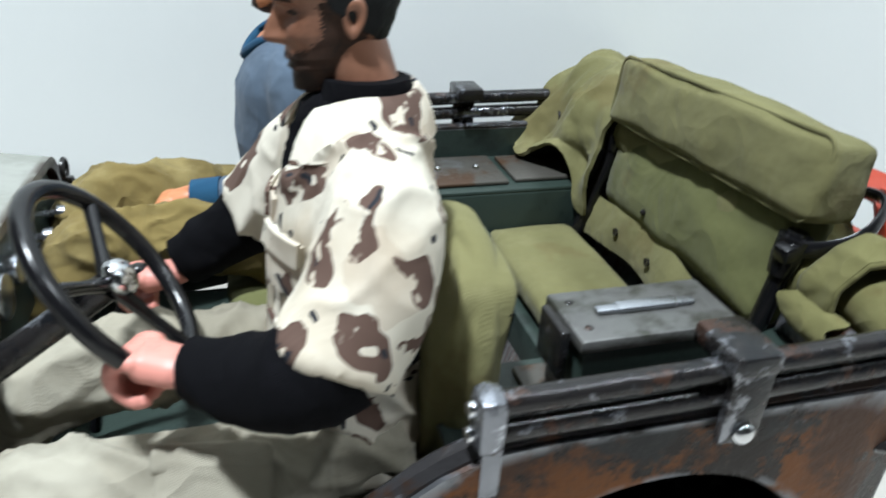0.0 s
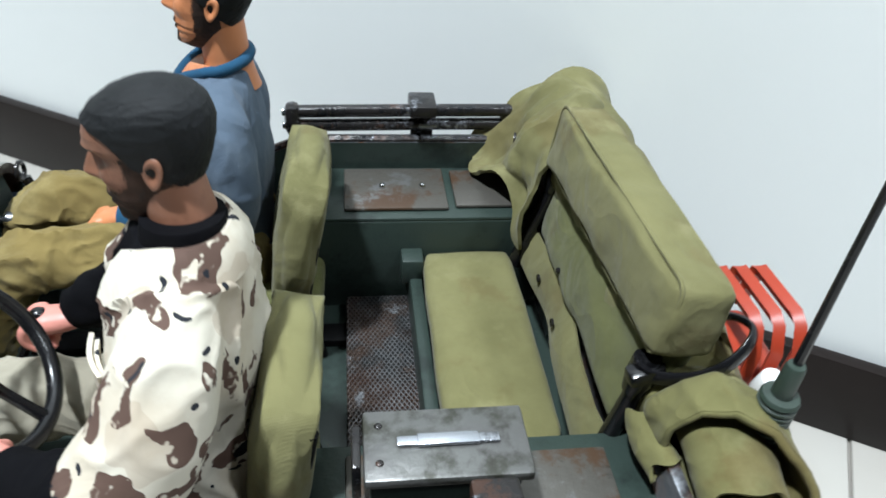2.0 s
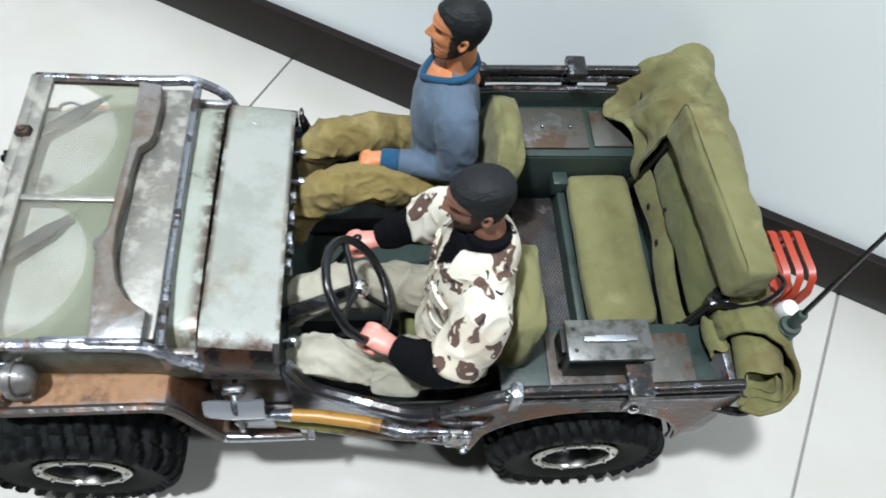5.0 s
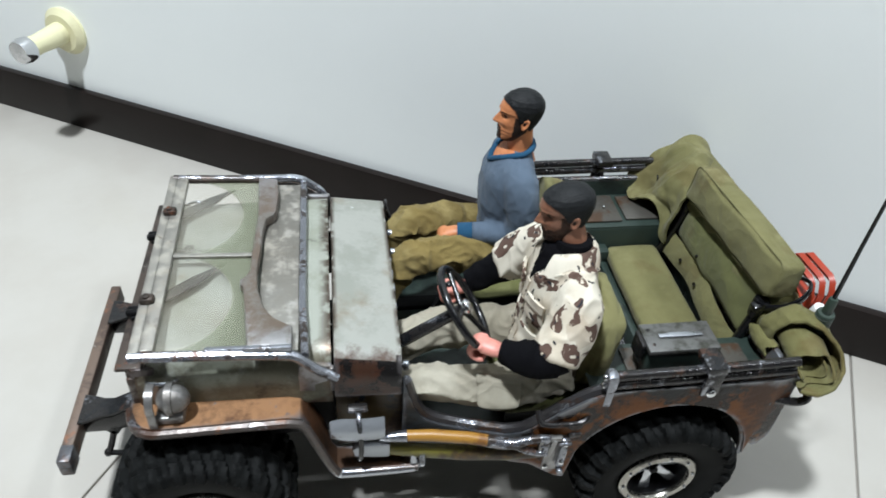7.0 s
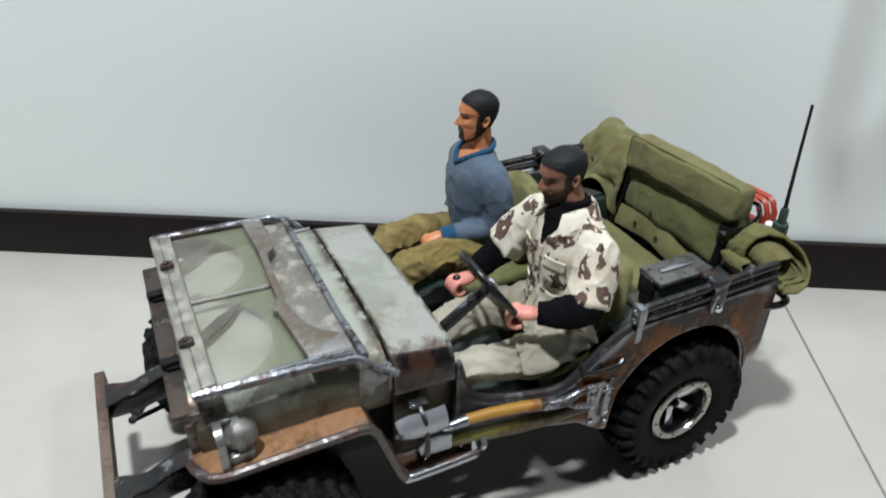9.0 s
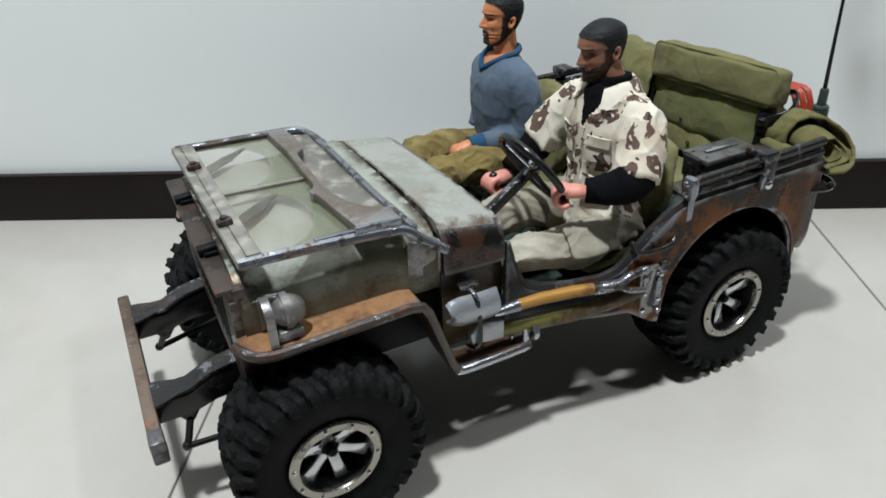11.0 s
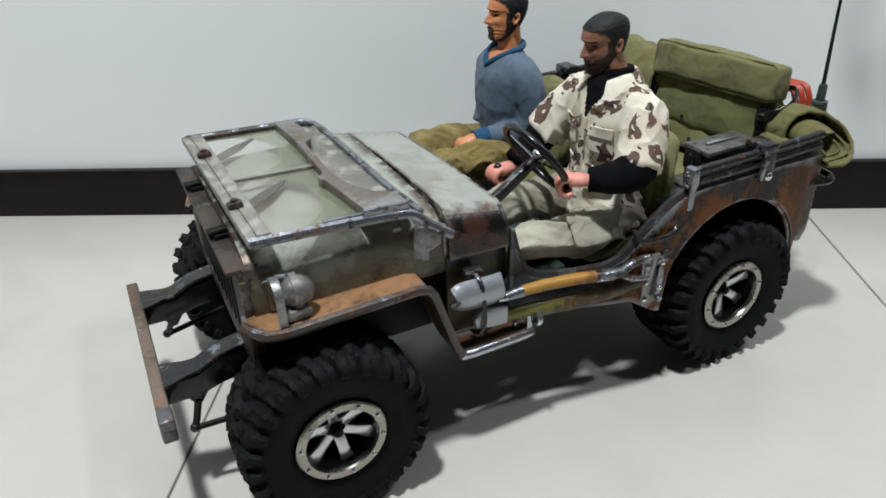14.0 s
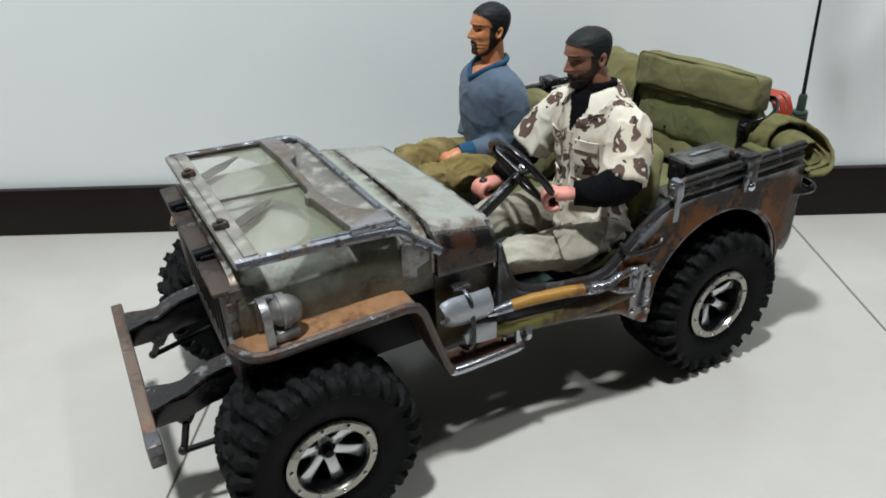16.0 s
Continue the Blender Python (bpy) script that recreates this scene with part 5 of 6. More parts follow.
EDGE_Z = [1.66, 1.655, 1.665, 1.74, 1.83, 1.90, 1.925, 1.905, 1.82, 1.72]


def wrap():
    """The outer layer, drawn round the inner one; its hem runs slanting from the front over the top to the underside."""
    rows, hem, stitch = [], [], []
    n = 96
    for k in range(n + 1):
        a = -75 + 280 * k / n
        c, s_ = math.cos(radians(a)), math.sin(radians(a))
        root = Vector((0.985 + 0.165 * c, -0.50, 1.775 + 0.14 * s_))
        end = Vector((lerp(a, ANGLES, EDGE_X), lerp(a, ANGLES, EDGE_Y), lerp(a, ANGLES, EDGE_Z)))
        out = Vector((c, 0, s_))
        row = []
        for j in range(41):
            t = j / 40
            p = root.lerp(end, t) + out * 0.015 * math.sin(math.pi * t)
            fold = 0.020 * crease(p, 1.0, 0.55) + 0.008 * crease(p, 6.0, 1.3)
            fold -= 0.075 * math.exp(-((p.y + 0.70) / 0.10) ** 2) * max(0.0, s_)
            fold += 0.030 / (1 + math.exp(-(t - 0.66) * 55)) - 0.022 * math.exp(-((t - 0.62) / 0.035) ** 2)
            row.append(p + out * (fold + 0.007 * math.sin(5 * p.x + 14 * p.y)) + noise.noise_vector(p * 3.5) * 0.016)
        rows.append(row)
        hem.append(row[-1])
        stitch.append(row[-5] + out * 0.004)
    return sheet(rows, 0.018), tube(hem, 0.016, 8), tube(stitch, 0.006, 6)


skin, hem, stitch = wrap()
fold = part("fold", skin, m_canvas_roll, hood, "outer canvas layer wrapped round the rolled end", sharp=80)
part("hem", hem, m_canvas_roll, fold, "stitched hem", sharp=80)
part("stitch_line", stitch, m_canvas_dark, fold, sharp=80)
part("fold", inner_roll(), m_canvas_roll, hood, "rolled inner canvas with dark gaps between its layers", sharp=80)


def curl():
    """A loose strip that curls up beside the bench tube."""
    rows = []
    for k in range(34):
        a = radians(-70 + 330 * k / 33)
        r = 0.058 - 0.024 * k / 33
        row = []
        for j in range(13):
            t = j / 12
            y = -0.77 - 0.22 * t + 0.02 * math.sin(3 * a)
            p = Vector((0.765 + 0.03 * t + r * math.cos(a), y, 1.70 - 0.03 * t + r * 1.15 * math.sin(a)))
            row.append(p + noise.noise_vector(p * 5) * 0.022)
        rows.append(row)
    return sheet(rows, 0.014)


part("fold", curl(), m_canvas_roll, hood, "curled canvas edge", sharp=80)


def loose_edge():
    """The slack lower edge of the cover, bowed away from the bench pad."""
    rows = []
    for k in range(45):
        y = -0.68 + 1.34 * k / 44
        row = []
        for j in range(9):
            v = j / 8
            p = Vector((0.665 + 0.018 * math.sin(5.5 * y + 0.6) + 0.065 * v * v - 0.015, y, 1.34 + 0.02 * math.sin(4.5 * y + 1.0) + 0.205 * v))
            row.append(p + noise.noise_vector(p * 4) * 0.02)
        rows.append(row)
    return sheet(rows, 0.014)


part("flap", loose_edge(), m_canvas, hood, "loose canvas edge with small eyelets")
for y in (-0.02, 0.30):
    part("eyelet", turn(lathe([(0.010, -0.005), (0.021, -0.005), (0.021, 0.005), (0.010, 0.005), (0.010, -0.005)], 14), Matrix.Translation((0.648 + 0.018 * math.sin(5.5 * y + 0.6), y, 1.45 + 0.02 * math.sin(4.5 * y + 1.0))) @ rot(0, 12, -90)), m_steel, hood)

# red can behind
can = blank("jerry_can", "red plastic can with three handles carried behind the jeep", "jerry can", (1.27, -0.50, 1.4))
part("can_body", cushion((1.29, -0.47, 1.64), (0.20, 0.38, 0.30), (0, 0, 0), 0.05, 8), m_red, can, sharp=100)
for k in (-0.085, 0.0, 0.085):
    part("handle", tube([(1.29 + k, -0.24, 1.78), (1.29 + k, -0.28, 1.985), (1.29 + k, -0.30, 2.0), (1.29 + k, -0.58, 2.015), (1.29 + k, -0.62, 2.0), (1.29 + k, -0.665, 1.91), (1.29 + k, -0.66, 1.76)], 0.030, 4, up=(1, 1, 0)), m_red, can)
part("cap", cyl((1.24, -0.74, 1.77), (1.25, -0.765, 1.875), 0.055, 16, 0.012), m_white, can, "white cap")


# ---------------------------------------------------------------- dolls, one plain mesh each
def limb(pts, rs, index, seg=20, wob=0.02, flat=1.0, up=None):
    path = smooth_path(pts, 14)
    n = len(pts) - 1
    r = [lerp(k / 14, list(range(n + 1)), rs) for k in range(len(path))]
    return paint_faces(tube(path, r, seg, wob=wob, flat=flat, up=up), index)


def torso(pts, rx, ry, index, square=0.0):
    """Stacked ovals from the hips to the neck."""
    bm = bmesh.new()
    path = smooth_path(pts, 10)
    n = len(pts) - 1
    rings = []
    for k, p in enumerate(path):
        a_, b_ = lerp(k / 10, list(range(n + 1)), rx), lerp(k / 10, list(range(n + 1)), ry)
        ring = []
        for j in range(48):
            a = 2 * math.pi * j / 48
            c, s = math.cos(a), math.sin(a)
            g = (abs(c) ** 2.6 + abs(s) ** 2.6) ** (-1 / 2.6) if square else 1.0
            ring.append(bm.verts.new(p + Vector((a_ * c * g, b_ * s * g, 0))))
        rings.append(ring)
    for a, b in zip(rings, rings[1:]):
        for j in range(48):
            bm.faces.new((a[j], a[(j + 1) % 48], b[(j + 1) % 48], b[j]))
    bm.faces.new(rings[0])
    bm.faces.new(rings[-1])
    return paint_faces(bm, index)


def fuse(bm, voxel, index, rounds=5):
    """Melts overlapping closed shapes into one soft skin."""
    me = bpy.data.meshes.new("fused")
    bmesh.ops.recalc_face_normals(bm, faces=bm.faces)
    bm.to_mesh(me)
    bm.free()
    ob = bpy.data.objects.new("fused", me)
    scene.collection.objects.link(ob)
    mod = ob.modifiers.new("skin", "REMESH")
    mod.mode, mod.voxel_size = "VOXEL", voxel
    got = bpy.data.meshes.new_from_object(ob.evaluated_get(bpy.context.evaluated_depsgraph_get()))
    out = bmesh.new()
    out.from_mesh(got)
    bpy.data.objects.remove(ob)
    bpy.data.meshes.remove(me)
    bpy.data.meshes.remove(got)
    for _ in range(rounds):
        bmesh.ops.smooth_vert(out, verts=out.verts, factor=0.5, use_axis_x=True, use_axis_y=True, use_axis_z=True)
    return paint_faces(out, index)


def wrinkle(bm, soft, sharp, seed, stretch=(1, 1, 1)):
    """Cloth: broad swells and narrow creases along crooked lines."""
    bm.normal_update()
    moves = []
    for v in bm.verts:
        p = Vector((v.co.x * stretch[0], v.co.y * stretch[1], v.co.z * stretch[2]))
        w = p + noise.noise_vector(p * 2.2 + Vector((seed, 0, 0))) * 0.22
        ridge = 1 - abs(noise.noise(w * 3.6 + Vector((seed, seed, 0)))) * 3.2
        fine = 1 - abs(noise.noise(w * 7.5 + Vector((0, seed, seed)))) * 3.0
        d = soft * noise.noise(p * 2.6 + Vector((0, 0, seed))) + sharp * max(0.0, ridge) ** 2 + 0.45 * sharp * max(0.0, fine) ** 2
        moves.append((v, v.normal * d))
    for v, d in moves:
        v.co += d
    return bm


def patch(pts, rx, ry, corners, lift, index, thick=0.014):
    """A piece of cloth sewn on the chest; corners are (z, sideways) pairs, top edge then bottom edge."""
    zs, n = [p[2] for p in pts], len(pts)
    (za, ya), (zb, yb), (zc, yc), (zd, yd) = corners
    rows = []
    for i in range(9):
        u = i / 8
        row = []
        for j in range(9):
            v = j / 8
            z = (za + (zb - za) * v) * (1 - u) + (zd + (zc - zd) * v) * u
            y = (ya + (yb - ya) * v) * (1 - u) + (yd + (yc - yd) * v) * u
            cx, cy = lerp(z, zs, [p[0] for p in pts]), lerp(z, zs, [p[1] for p in pts])
            a_, b_ = lerp(z, zs, rx), lerp(z, zs, ry)
            x = cx - a_ * math.sqrt(max(0.05, 1 - (y / b_) ** 2)) - lift
            p = Vector((x, cy + y, z))
            row.append(p + noise.noise_vector(p * 7) * 0.012)
        rows.append(row)
    return paint_faces(sheet(rows, thick), index)


HEAD_Z = [-0.232, -0.222, -0.20, -0.172, -0.150, -0.138, -0.124, -0.112, -0.088, -0.05, 0.0, 0.028, 0.050, 0.085, 0.125, 0.160, 0.190, 0.208, 0.214]
HEAD_F = [-0.060, -0.115, -0.152, -0.150, -0.146, -0.156, -0.150, -0.160, -0.152, -0.154, -0.148, -0.150, -0.163, -0.157, -0.142, -0.115, -0.070, -0.025, 0.005]
HEAD_B = [-0.02, 0.0, 0.025, 0.045, 0.06, 0.07, 0.08, 0.088, 0.104, 0.125, 0.148, 0.157, 0.162, 0.165, 0.158, 0.138, 0.098, 0.05, 0.01]
HEAD_W = [0.02, 0.045, 0.074, 0.094, 0.103, 0.107, 0.111, 0.114, 0.119, 0.126, 0.130, 0.132, 0.134, 0.134, 0.128, 0.112, 0.082, 0.045, 0.004]


def head(c, yaw, pitch, skin, hair, beard_of, size=1.0, full=True, crown=1.0):
    """A plain head: skull, brow, sockets, nose, lips, jaw, ears and a cap of painted hair and beard."""
    h = bmesh.new()
    rings = []
    for k in range(181):
        z = -0.232 + 0.446 * k / 180
        a_, b_, w_ = lerp(z, HEAD_Z, HEAD_F), lerp(z, HEAD_Z, HEAD_B), lerp(z, HEAD_Z, HEAD_W)
        ring = []
        for j in range(200):
            a = 2 * math.pi * j / 200
            c_, s_ = math.cos(a), math.sin(a)
            x = (a_ + b_) / 2 + (b_ - a_) / 2 * c_ * (abs(c_) ** -0.10 if abs(c_) > 1e-3 else 1)
            y = w_ * s_ * (abs(s_) ** -0.10 if abs(s_) > 1e-3 else 1) * (1 - 0.14 * max(0.0, -c_))
            if c_ < -0.2:
                wing = 0.016 + 0.012 * math.exp(-((z + 0.062) / 0.018) ** 2)
                x -= 0.050 * math.exp(-(y / wing) ** 2) * lerp(z, [-0.082, -0.068, -0.054, -0.01, 0.022, 0.045], [0, 0.80, 1.0, 0.62, 0.22, 0])
                x += 0.026 * math.exp(-((z - 0.008) / 0.021) ** 2) * math.exp(-((abs(y) - 0.052) / 0.030) ** 2)
                x -= 0.009 * math.exp(-((z - 0.006) / 0.010) ** 2) * math.exp(-((abs(y) - 0.052) / 0.020) ** 2)
                x -= 0.007 * math.exp(-((z - 0.044) / 0.012) ** 2) * math.exp(-((abs(y) - 0.050) / 0.035) ** 2)
                x -= 0.008 * math.exp(-((z + 0.050) / 0.030) ** 2) * math.exp(-((abs(y) - 0.080) / 0.022) ** 2)
                x += 0.007 * math.exp(-((z + 0.124) / 0.006) ** 2) * math.exp(-(y / 0.034) ** 2)
                x += 0.008 * math.exp(-((z + 0.105) / 0.035) ** 2) * math.exp(-((abs(y) - 0.075) / 0.018) ** 2)
            ring.append(h.verts.new((x, y, z)))
        rings.append(ring)
    for p, q in zip(rings, rings[1:]):
        for j in range(200):
            h.faces.new((p[j], p[(j + 1) % 200], q[(j + 1) % 200], q[j]))
    h.faces.new(rings[0])
    h.faces.new(rings[-1])
    raised = set()
    for f in h.faces:
        c0 = f.calc_center_median()
        j = 0.006 * noise.noise(c0 * 40)
        g = 0.010 * noise.noise(c0 * 300)
        line = lerp(c0.x, [-0.17, -0.12, -0.085, -0.06, -0.045, -0.03, 0.0, 0.04, 0.08, 0.17], [0.134, 0.126, 0.104, 0.078, 0.045, 0.010, -0.01, -0.06, -0.10, -0.115]) + j
        cap = c0.z > line
        jaw = lerp(c0.x, [-0.17, -0.13, -0.07, -0.035, 0.0, 0.05], [-0.150, -0.135, -0.095, -0.045, -0.01, -0.03]) + j + g
        beard = c0.z < jaw and c0.x < 0.045
        if full:
            beard = beard or (c0.x < 0.055 and c0.z < lerp(c0.x, [-0.18, -0.145, -0.11, -0.06, -0.03, 0.02, 0.055], [-0.100, -0.100, -0.088, -0.060, -0.015, -0.035, -0.10]) + j + 1.5 * g)
        tash = c0.x < -0.12 and -0.112 < c0.z < -0.093 + g * 0.5 and abs(c0.y) < 0.052
        chin = c0.x < -0.10 and c0.z < -0.136 + g and abs(c0.y) < 0.050
        if not full:
            chin = chin or (c0.x < -0.10 and c0.z < -0.093 and abs(c0.y) < 0.054 and not (-0.130 < c0.z < -0.116 and abs(c0.y) < 0.022))
        burn = -0.058 + j + g < c0.x < -0.008 and c0.z < 0.03 and c0.z > -0.13
        brow = c0.x < -0.10 and 0.036 + j * 0.4 < c0.z - 0.10 * max(0.0, 0.055 - abs(c0.y)) * 0.5 < 0.049 + j * 0.4 and 0.016 < abs(c0.y) < 0.088
        eye = c0.x < -0.09 and ((abs(c0.y) - 0.053) / 0.022) ** 2 + ((c0.z - 0.006) / 0.0065) ** 2 < 1
        if not full:
            beard = beard and (c0.z < jaw - 0.075 or c0.x > -0.055)
        f.material_index = hair if cap else beard_of if brow or beard or tash or chin or burn or eye else skin
        if cap:
            raised.update(f.verts)
    for v in raised:
        out = Vector((v.co.x + 0.01, v.co.y, 0.6 * v.co.z)).normalized()
        v.co += out * (0.007 + 0.0022 * noise.noise(Vector((v.co.x * 30, v.co.y * 110, v.co.z * 45))) + 0.002 * noise.noise(v.co * 22))
    for v in h.verts:
        if v.co.z > 0.05:
            v.co.z = 0.05 + (v.co.z - 0.05) * crown
    out = [h]
    for s in (-1, 1):
        ear = ball((0, 0, 0), 1.0, 28, 20)
        for v in ear.verts:
            r = math.hypot(v.co.x, v.co.z)
            deep = 1.3 * math.exp(-((r - 0.1) / 0.45) ** 2) if v.co.y * s > 0 else 0.0
            v.co = Vector((0.018 + 0.028 * v.co.x * (1 + 0.25 * v.co.z) + 0.010 * v.co.z, s * (0.134 + 0.017 * (abs(v.co.y) - deep) * (1 if v.co.y * s > 0 else -1) + 0.008 * v.co.x), -0.018 + 0.050 * v.co.z))
        out.append(paint_faces(ear, skin))
    return turn(join(*out), Matrix.Translation(c) @ rot(0, 0, yaw) @ rot(0, pitch, 0) @ Matrix.Diagonal((size, 1 + (size - 1) * 0.4, 1 + (size - 1) * 0.3, 1)))


def fist(c, d, skin, size=1.0, tilt=0.0):
    """A hand whose four fingers and thumb curl into a ring."""
    d = Vector(d).normalized()
    side = d.cross(Vector((0, 0, 1))).normalized()
    up = side.cross(d)
    out = [limb([Vector(c) - d * 0.12 * size, Vector(c) - d * 0.05 * size, Vector(c) + d * 0.035 * size], [0.046 * size, 0.066 * size, 0.070 * size], 0, 16, 0, 0.72, up=up)]
    for k in range(4):
        o = Vector(c) + d * 0.045 * size + side * (0.052 - 0.034 * k) * size
        arc = [o + (d * math.sin(a) + up * (math.cos(a) - 0.62)) * 0.058 * size for a in [radians(v) for v in (-20, 20, 60, 100, 140, 185, 225)]]
        out.append(limb(arc, [0.024 * size] * 4 + [0.022 * size] * 2 + [0.019 * size], 0, 10, 0))
    thumb = [Vector(c) + side * 0.05 * size - up * 0.01, Vector(c) + d * 0.03 * size + side * 0.075 * size - up * 0.05 * size, Vector(c) + d * 0.075 * size + side * 0.055 * size - up * 0.085 * size]
    out.append(limb(thumb, [0.028 * size, 0.026 * size, 0.021 * size], 0, 10, 0))
    return fuse(join(*out), 0.0075, skin, 2)


D_SPINE = [(-0.83, -0.61, 1.36), (-0.83, -0.61, 1.50), (-0.815, -0.61, 1.75), (-0.80, -0.60, 2.0), (-0.795, -0.59, 2.18), (-0.775, -0.585, 2.345), (-0.755, -0.58, 2.455)]
D_DEEP, D_WIDE = [0.29, 0.265, 0.225, 0.235, 0.215, 0.175, 0.125], [0.375, 0.34, 0.285, 0.325, 0.375, 0.325, 0.165]


def sewn(lift, index, *corners):
    return patch(D_SPINE, D_DEEP, D_WIDE, corners, lift, index)


shirt = fuse(join(
    torso(D_SPINE, D_DEEP, D_WIDE, 0),
    limb([(-0.77, -0.76, 2.30), (-0.78, -0.92, 2.235), (-0.84, -1.02, 2.06), (-0.93, -1.10, 1.91)], [0.125, 0.148, 0.160, 0.175], 0, 20, 0),
    limb([(-0.79, -0.42, 2.30), (-0.85, -0.27, 2.225), (-0.95, -0.16, 2.05), (-1.05, -0.10, 1.90)], [0.125, 0.150, 0.160, 0.17], 0, 20, 0)), 0.0145, 0, 4)
shirt = wrinkle(shirt, 0.030, 0.026, 3.1, (1.0, 1.0, 0.75))
for f in shirt.faces:
    c = f.calc_center_median()
    if c.x < -0.82 and c.z > 2.14 and abs(c.y + 0.585) < 0.50 * (c.z - 2.15):
        f.material_index = 1
COLLAR = []
for r, z in ((0.138, 2.44), (0.143, 2.478), (0.155, 2.484), (0.180, 2.462), (0.210, 2.415), (0.235, 2.365)):
    ring = []
    for k in range(41):
        a = 0.80 * math.pi * (k / 20 - 1)
        c, s_ = math.cos(a), math.sin(a)
        wide = lerp(r, [0.14, 0.24], [1.0, 0.82]) if c > 0 else 1 + 0.25 * c * c
        p = Vector((-0.765 + r * c * wide, -0.58 + r * s_ * lerp(r, [0.14, 0.24], [1.0, 1.12]), z - 0.075 * max(0.0, -c) ** 2))
        ring.append(p + noise.noise_vector(p * 6) * 0.010)
    COLLAR.append(ring)
TROUSERS = fuse(join(
    limb([(-0.72, -0.80, 1.40), (-1.1, -0.885, 1.385), (-1.6, -0.86, 1.40), (-1.86, -0.82, 1.35), (-2.1, -0.78, 1.05)], [0.165, 0.150, 0.132, 0.125, 0.11], 0, 24, 0),
    limb([(-0.72, -0.46, 1.42), (-1.2, -0.37, 1.47), (-1.62, -0.36, 1.475), (-1.86, -0.40, 1.40), (-2.1, -0.40, 1.05)], [0.19, 0.165, 0.142, 0.132, 0.11], 0, 24, 0),
    cushion((-0.80, -0.62, 1.38), (0.34, 0.62, 0.28), rad=0.12, div=8)), 0.015, 3, 4)
driver = join(
    shirt,
    *[sewn(0.030, 0, (2.13, s * 0.10), (2.13, s * 0.27), (1.95, s * 0.26), (1.95, s * 0.09)) for s in (-1, 1)],
    *[sewn(0.046, 0, (2.145, s * 0.09), (2.145, s * 0.28), (2.07, s * 0.27), (2.07, s * 0.085)) for s in (-1, 1)],
    sewn(0.030, 0, (2.17, -0.03), (2.17, 0.03), (1.56, 0.03), (1.56, -0.03)),
    *[sewn(0.036, 0, (1.84, s * 0.08), (1.84, s * 0.27), (1.66, s * 0.27), (1.66, s * 0.08)) for s in (-1, 1)],
    wrinkle(TROUSERS, 0.03, 0.030, 7.7, (0.8, 1.2, 1.2)),
    paint_faces(cushion((-1.26, -1.03, 1.49), (0.30, 0.24, 0.05), (48, 3, -4), 0.024, 8, 0.012, 0.01), 3), paint_faces(cushion((-1.26, -0.975, 1.555), (0.32, 0.085, 0.042), (42, 3, -4), 0.02, 8, 0.006, 0.008), 3),
    wrinkle(limb([(-0.90, -1.09, 1.95), (-1.03, -1.105, 1.90), (-1.16, -1.055, 1.875), (-1.275, -0.985, 1.868)], [0.150, 0.135, 0.108, 0.080], 1, 28, 0), 0.012, 0.014, 2.0),
    wrinkle(limb([(-1.00, -0.11, 1.95), (-1.18, -0.11, 1.82), (-1.36, -0.115, 1.715)], [0.14, 0.115, 0.080], 1, 28, 0), 0.012, 0.014, 4.0),
    fist((-1.362, -0.935, 1.868), (-0.85, 0.5, 0.02), 2, 1.05), fist((-1.46, -0.115, 1.668), (-1, -0.05, -0.1), 2, 1.05),
    limb([(-0.72, -0.575, 2.34), (-0.75, -0.55, 2.46), (-0.79, -0.51, 2.60)], [0.12, 0.100, 0.100], 4, 24, 0),
    limb([(-0.745, -0.58, 2.36), (-0.75, -0.575, 2.44), (-0.752, -0.57, 2.505)], [0.155, 0.138, 0.124], 1, 24, 0.004),
    paint_faces(sheet(COLLAR, 0.012), 0),
    head((-0.815, -0.488, 2.688), -2, -9, 4, 5, 6, 1.12, True, 0.84))
thing("driver_doll", driver, [m_camo, m_blackcloth, m_skin_pink, m_trousers_sand, m_skin_brown, m_hair, m_beard], "doll in a desert camouflage shirt seated at the wheel", "doll", sharp=60)

R_SPINE = [(-0.890, 0.74, 1.27), (-0.885, 0.76, 1.43), (-0.885, 0.78, 1.65), (-0.895, 0.80, 1.91), (-0.890, 0.815, 2.13), (-0.870, 0.82, 2.27), (-0.850, 0.83, 2.36)]
R_DEEP, R_WIDE = [0.225, 0.235, 0.22, 0.245, 0.225, 0.175, 0.125], [0.29, 0.30, 0.28, 0.32, 0.345, 0.30, 0.17]
sweater = fuse(join(
    torso(R_SPINE, R_DEEP, R_WIDE, 0),
    limb([(-0.86, 0.66, 2.24), (-0.845, 0.54, 2.18), (-0.825, 0.48, 2.04), (-0.815, 0.46, 1.85), (-0.85, 0.48, 1.70)], [0.115, 0.140, 0.142, 0.135, 0.13], 0, 20, 0),
    limb([(-0.81, 0.48, 1.71), (-0.97, 0.505, 1.685), (-1.23, 0.55, 1.685)], [0.125, 0.112, 0.085], 0, 20, 0),
    limb([(-0.86, 0.98, 2.24), (-0.85, 1.10, 2.17), (-0.825, 1.16, 2.0), (-0.84, 1.17, 1.77), (-0.94, 1.14, 1.58)], [0.115, 0.140, 0.14, 0.125, 0.10], 0, 20, 0)), 0.0145, 0, 5)
sweater = wrinkle(sweater, 0.018, 0.008, 5.3, (1.0, 1.0, 0.8))


def neckline(y):
    """Height of the V of the collar at a sideways place."""
    return 2.375 - 0.125 * (1 - min(1.0, abs(y - 0.83) / 0.165)) ** 0.9


for f in sweater.faces:
    c = f.calc_center_median()
    if c.x < -0.88 and abs(c.y - 0.83) < 0.15 and c.z > neckline(c.y):
        f.material_index = 2
NECK = []
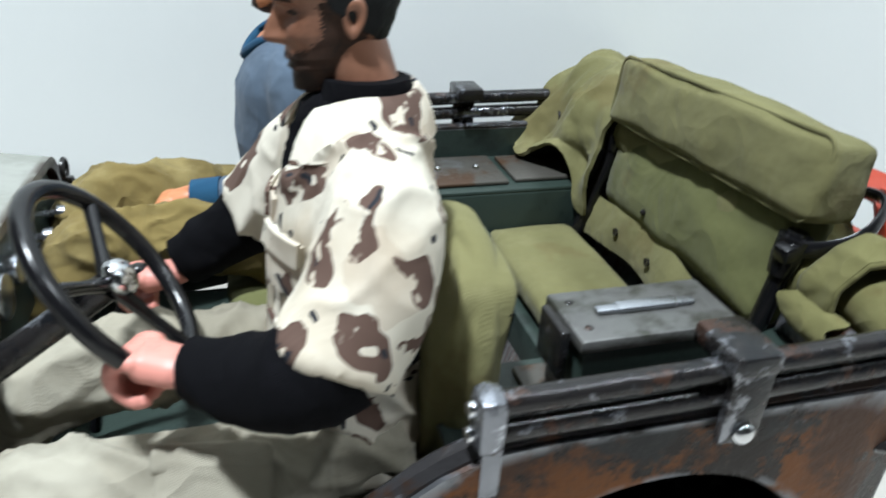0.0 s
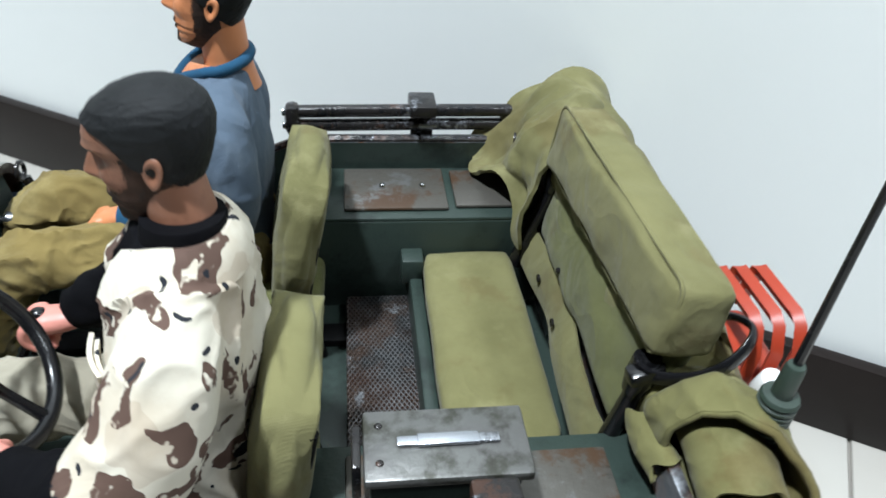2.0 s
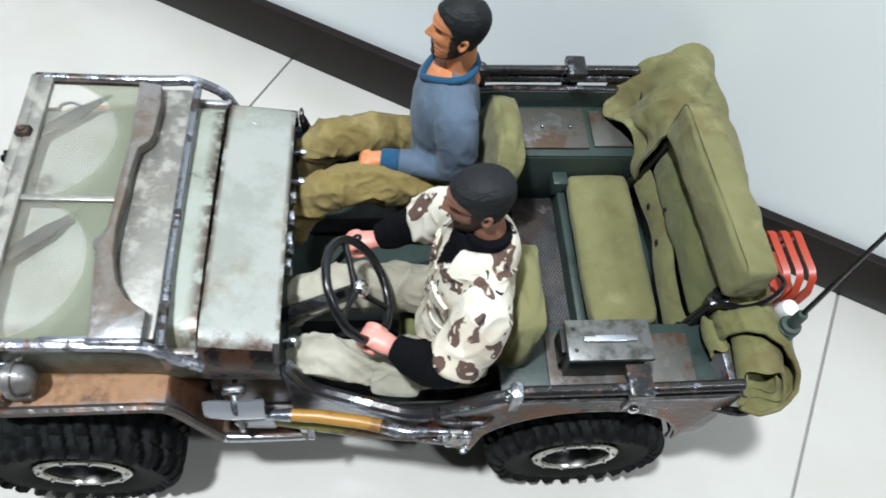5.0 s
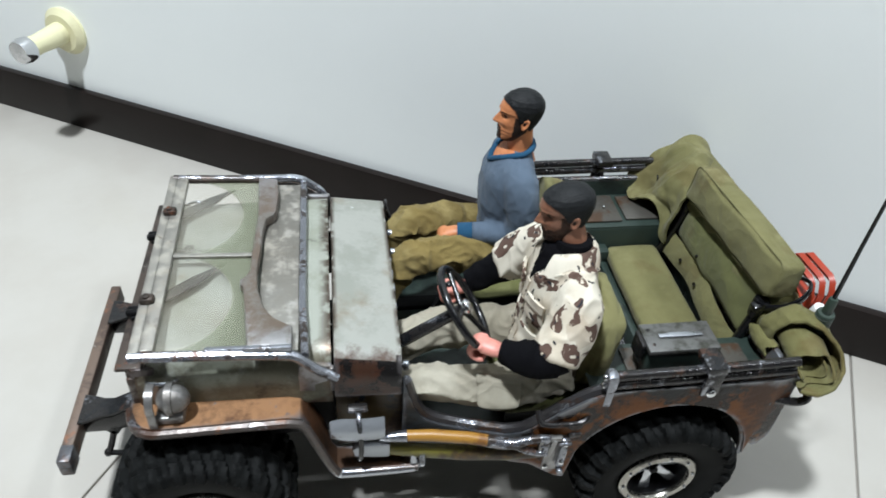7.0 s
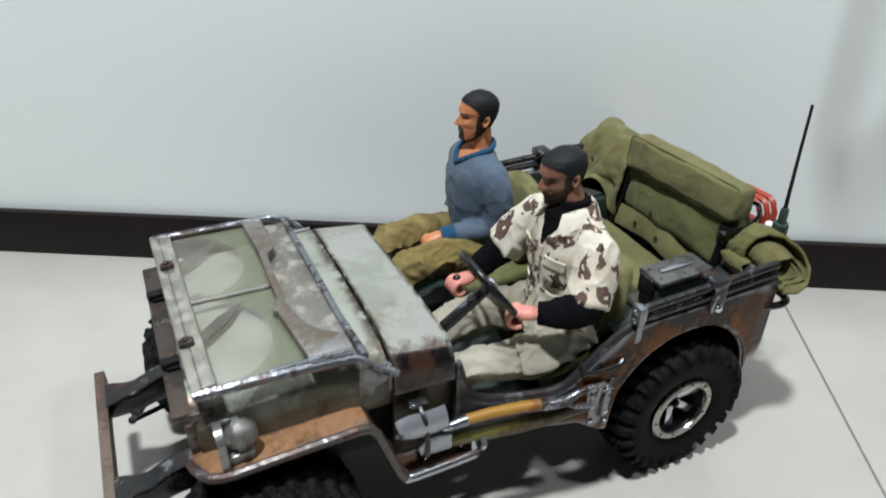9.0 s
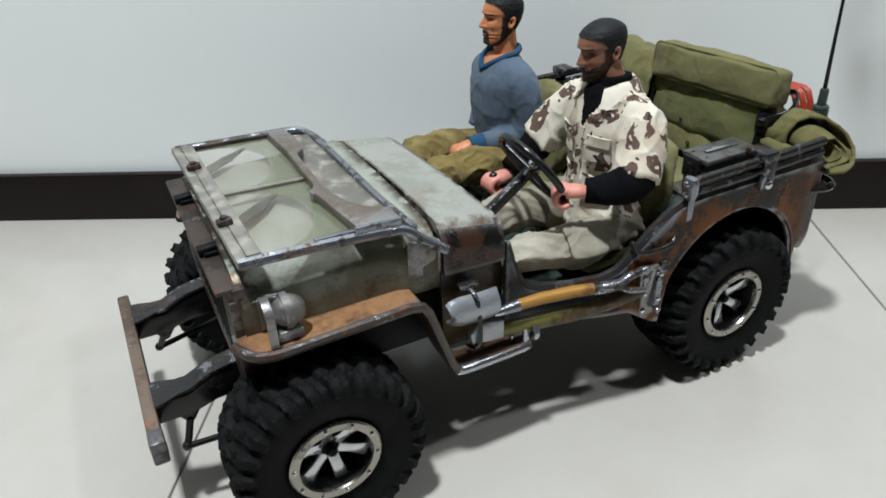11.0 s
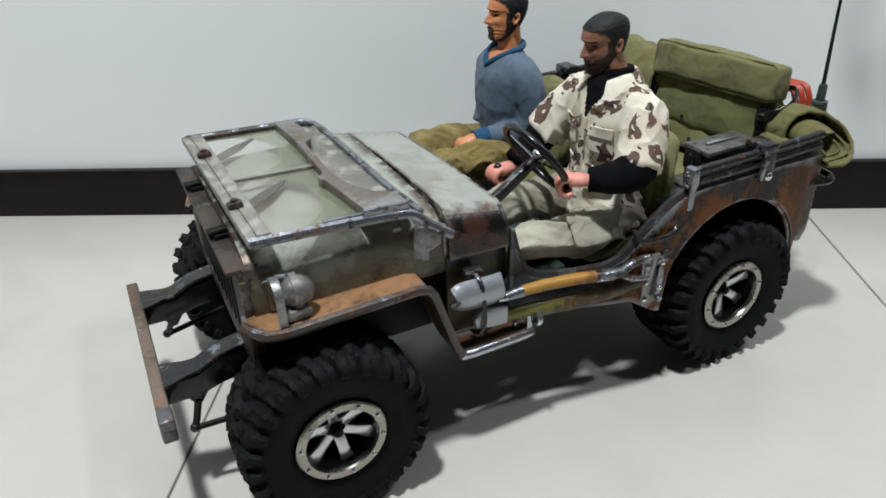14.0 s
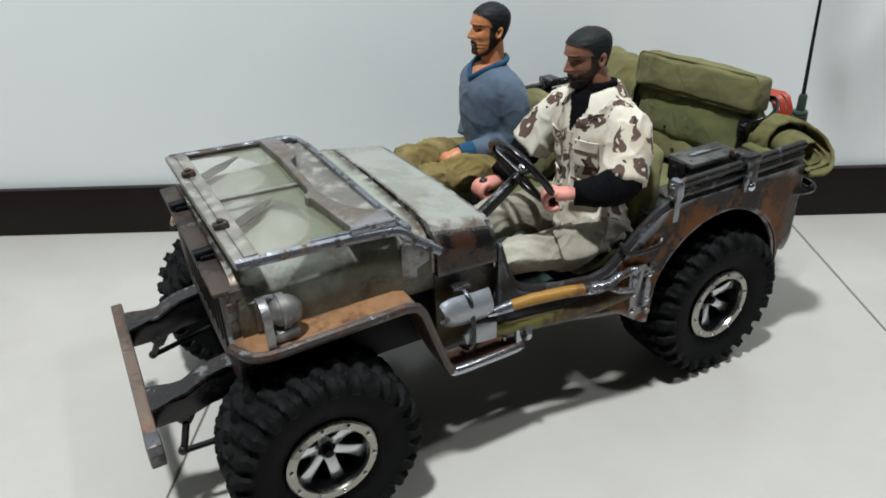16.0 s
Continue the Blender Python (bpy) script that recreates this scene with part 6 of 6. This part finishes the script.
for k in range(49):
    a = 2 * math.pi * k / 48
    c, y = math.cos(a), 0.83 + 0.165 * math.sin(a)
    z = neckline(y) if c < 0 else 2.375 + 0.03 * c
    zs = [p[2] for p in R_SPINE]
    deep, wide = lerp(z, zs, R_DEEP), lerp(z, zs, R_WIDE)
    x = lerp(z, zs, [p[0] for p in R_SPINE]) - deep * math.sqrt(max(0.0, 1 - ((y - 0.83) / wide) ** 2)) - 0.004 if c < 0 else -0.855 + 0.150 * c
    NECK.append((x, y, z))
legs = fuse(join(
    limb([(-0.75, 0.60, 1.37), (-1.1, 0.52, 1.47), (-1.55, 0.44, 1.55), (-1.84, 0.34, 1.50), (-2.05, 0.32, 1.05)], [0.175, 0.165, 0.138, 0.125, 0.10], 0, 24, 0),
    limb([(-0.75, 0.94, 1.37), (-1.1, 0.95, 1.48), (-1.55, 0.88, 1.58), (-1.84, 0.78, 1.53), (-2.05, 0.76, 1.05)], [0.175, 0.165, 0.138, 0.125, 0.10], 0, 24, 0),
    cushion((-0.82, 0.77, 1.34), (0.36, 0.6, 0.26), rad=0.12, div=8)), 0.015, 3, 4)
rider = join(
    sweater,
    wrinkle(legs, 0.03, 0.032, 9.2, (0.8, 1.2, 1.2)),
    limb([(-1.21, 0.546, 1.685), (-1.335, 0.568, 1.672)], [0.090, 0.086], 1, 24, 0.002),
    fist((-1.40, 0.58, 1.665), (-1, 0.15, -0.35), 2, 1.0),
    limb([(-0.80, 0.83, 2.24), (-0.81, 0.84, 2.38), (-0.82, 0.85, 2.56)], [0.135, 0.105, 0.10], 2, 24, 0),
    paint_faces(tube(NECK, 0.026, 8, caps=False), 1),
    head((-0.84, 0.85, 2.655), -4, 3, 2, 4, 5, 1.10, False))
thing("rider_doll", rider, [m_knit, m_trim, m_skin_tan, m_trousers_olive, m_hair, m_beard], "doll in a blue-grey sweater seated beside the driver", "doll", sharp=60)

# ---------------------------------------------------------------- door stop on the wall
stop = blank("door_stop", "cream plastic door stop fixed to the wall above the baseboard", "door stop", ROOM @ Vector((-6.62, 0, 1.45)))
part("wall_plate", room(turn(lathe([(0.0, -0.001), (0.30, -0.001), (0.31, -0.05), (0.24, -0.12), (0.0, -0.13)], 32), Matrix.Translation((-6.62, 0, 1.45)))), m_cream, stop)
part("stem", room(turn(lathe([(0.15, -0.1), (0.12, -0.5), (0.13, -0.62), (0.0, -0.64)], 24), Matrix.Translation((-6.62, 0, 1.45)))), m_cream, stop)
part("tip", room(turn(lathe([(0.0, -0.62), (0.15, -0.63), (0.16, -0.70), (0.14, -0.80), (0.0, -0.82)], 24), Matrix.Translation((-6.62, 0, 1.45)))), m_chrome, stop)

# ---------------------------------------------------------------- unseen cable loop, added in front of the wall above the view for its shadow
LAMP = Vector((-6.5, -3.4, 23.9))
# where the shadow should fall; the cable is set back from here towards the lamp
loop = [(2.9, 0.33, 8.0), (2.98, 0.28, 5.5), (3.0, 0.27, 4.0), (3.02, 0.25, 3.3), (3.05, 0.23, 2.28), (3.12, 0.19, 1.75), (3.20, 0.14, 1.60), (3.32, 0.06, 1.68), (3.46, -0.03, 1.89), (3.75, -0.20, 2.5), (3.95, -0.33, 3.6), (4.1, -0.42, 5.0), (4.2, -0.5, 8.0)]
cable = [Vector(p) + 0.19 * (LAMP - Vector(p)) for p in loop]
cable = [Vector((cable[0].x, cable[0].y, 24.3))] + cable + [Vector((cable[-1].x, cable[-1].y, 24.3))]
thing("shadow_cable", tube(smooth_path(cable, 5), 0.05, 8), m_white, "unseen white cable loop hung from the ceiling to cast a shadow on the wall", "cable")

# ---------------------------------------------------------------- floor tiles, six decimetres square
TILES = Matrix.Rotation(radians(-29.5), 4, "Z")
first = None
for i in range(-5, 6):
    for j in range(-2, 5):
        if first is None:
            tile = first = part("tile", box((0, 0, 0), (6.085, 6.085, 0.06), bevel=0.008, seg=1), m_tile, floor, at=(0, 0, 0))
        else:
            tile = new("tile", first.data)
            tile.parent = floor
        c = TILES @ Vector((2.475 + 3.0525 + 6.105 * i - 6.105, 2.62 - 3.0525 - 6.105 * j, -0.03))
        tile.matrix_local = Matrix.Translation(c * D) @ TILES
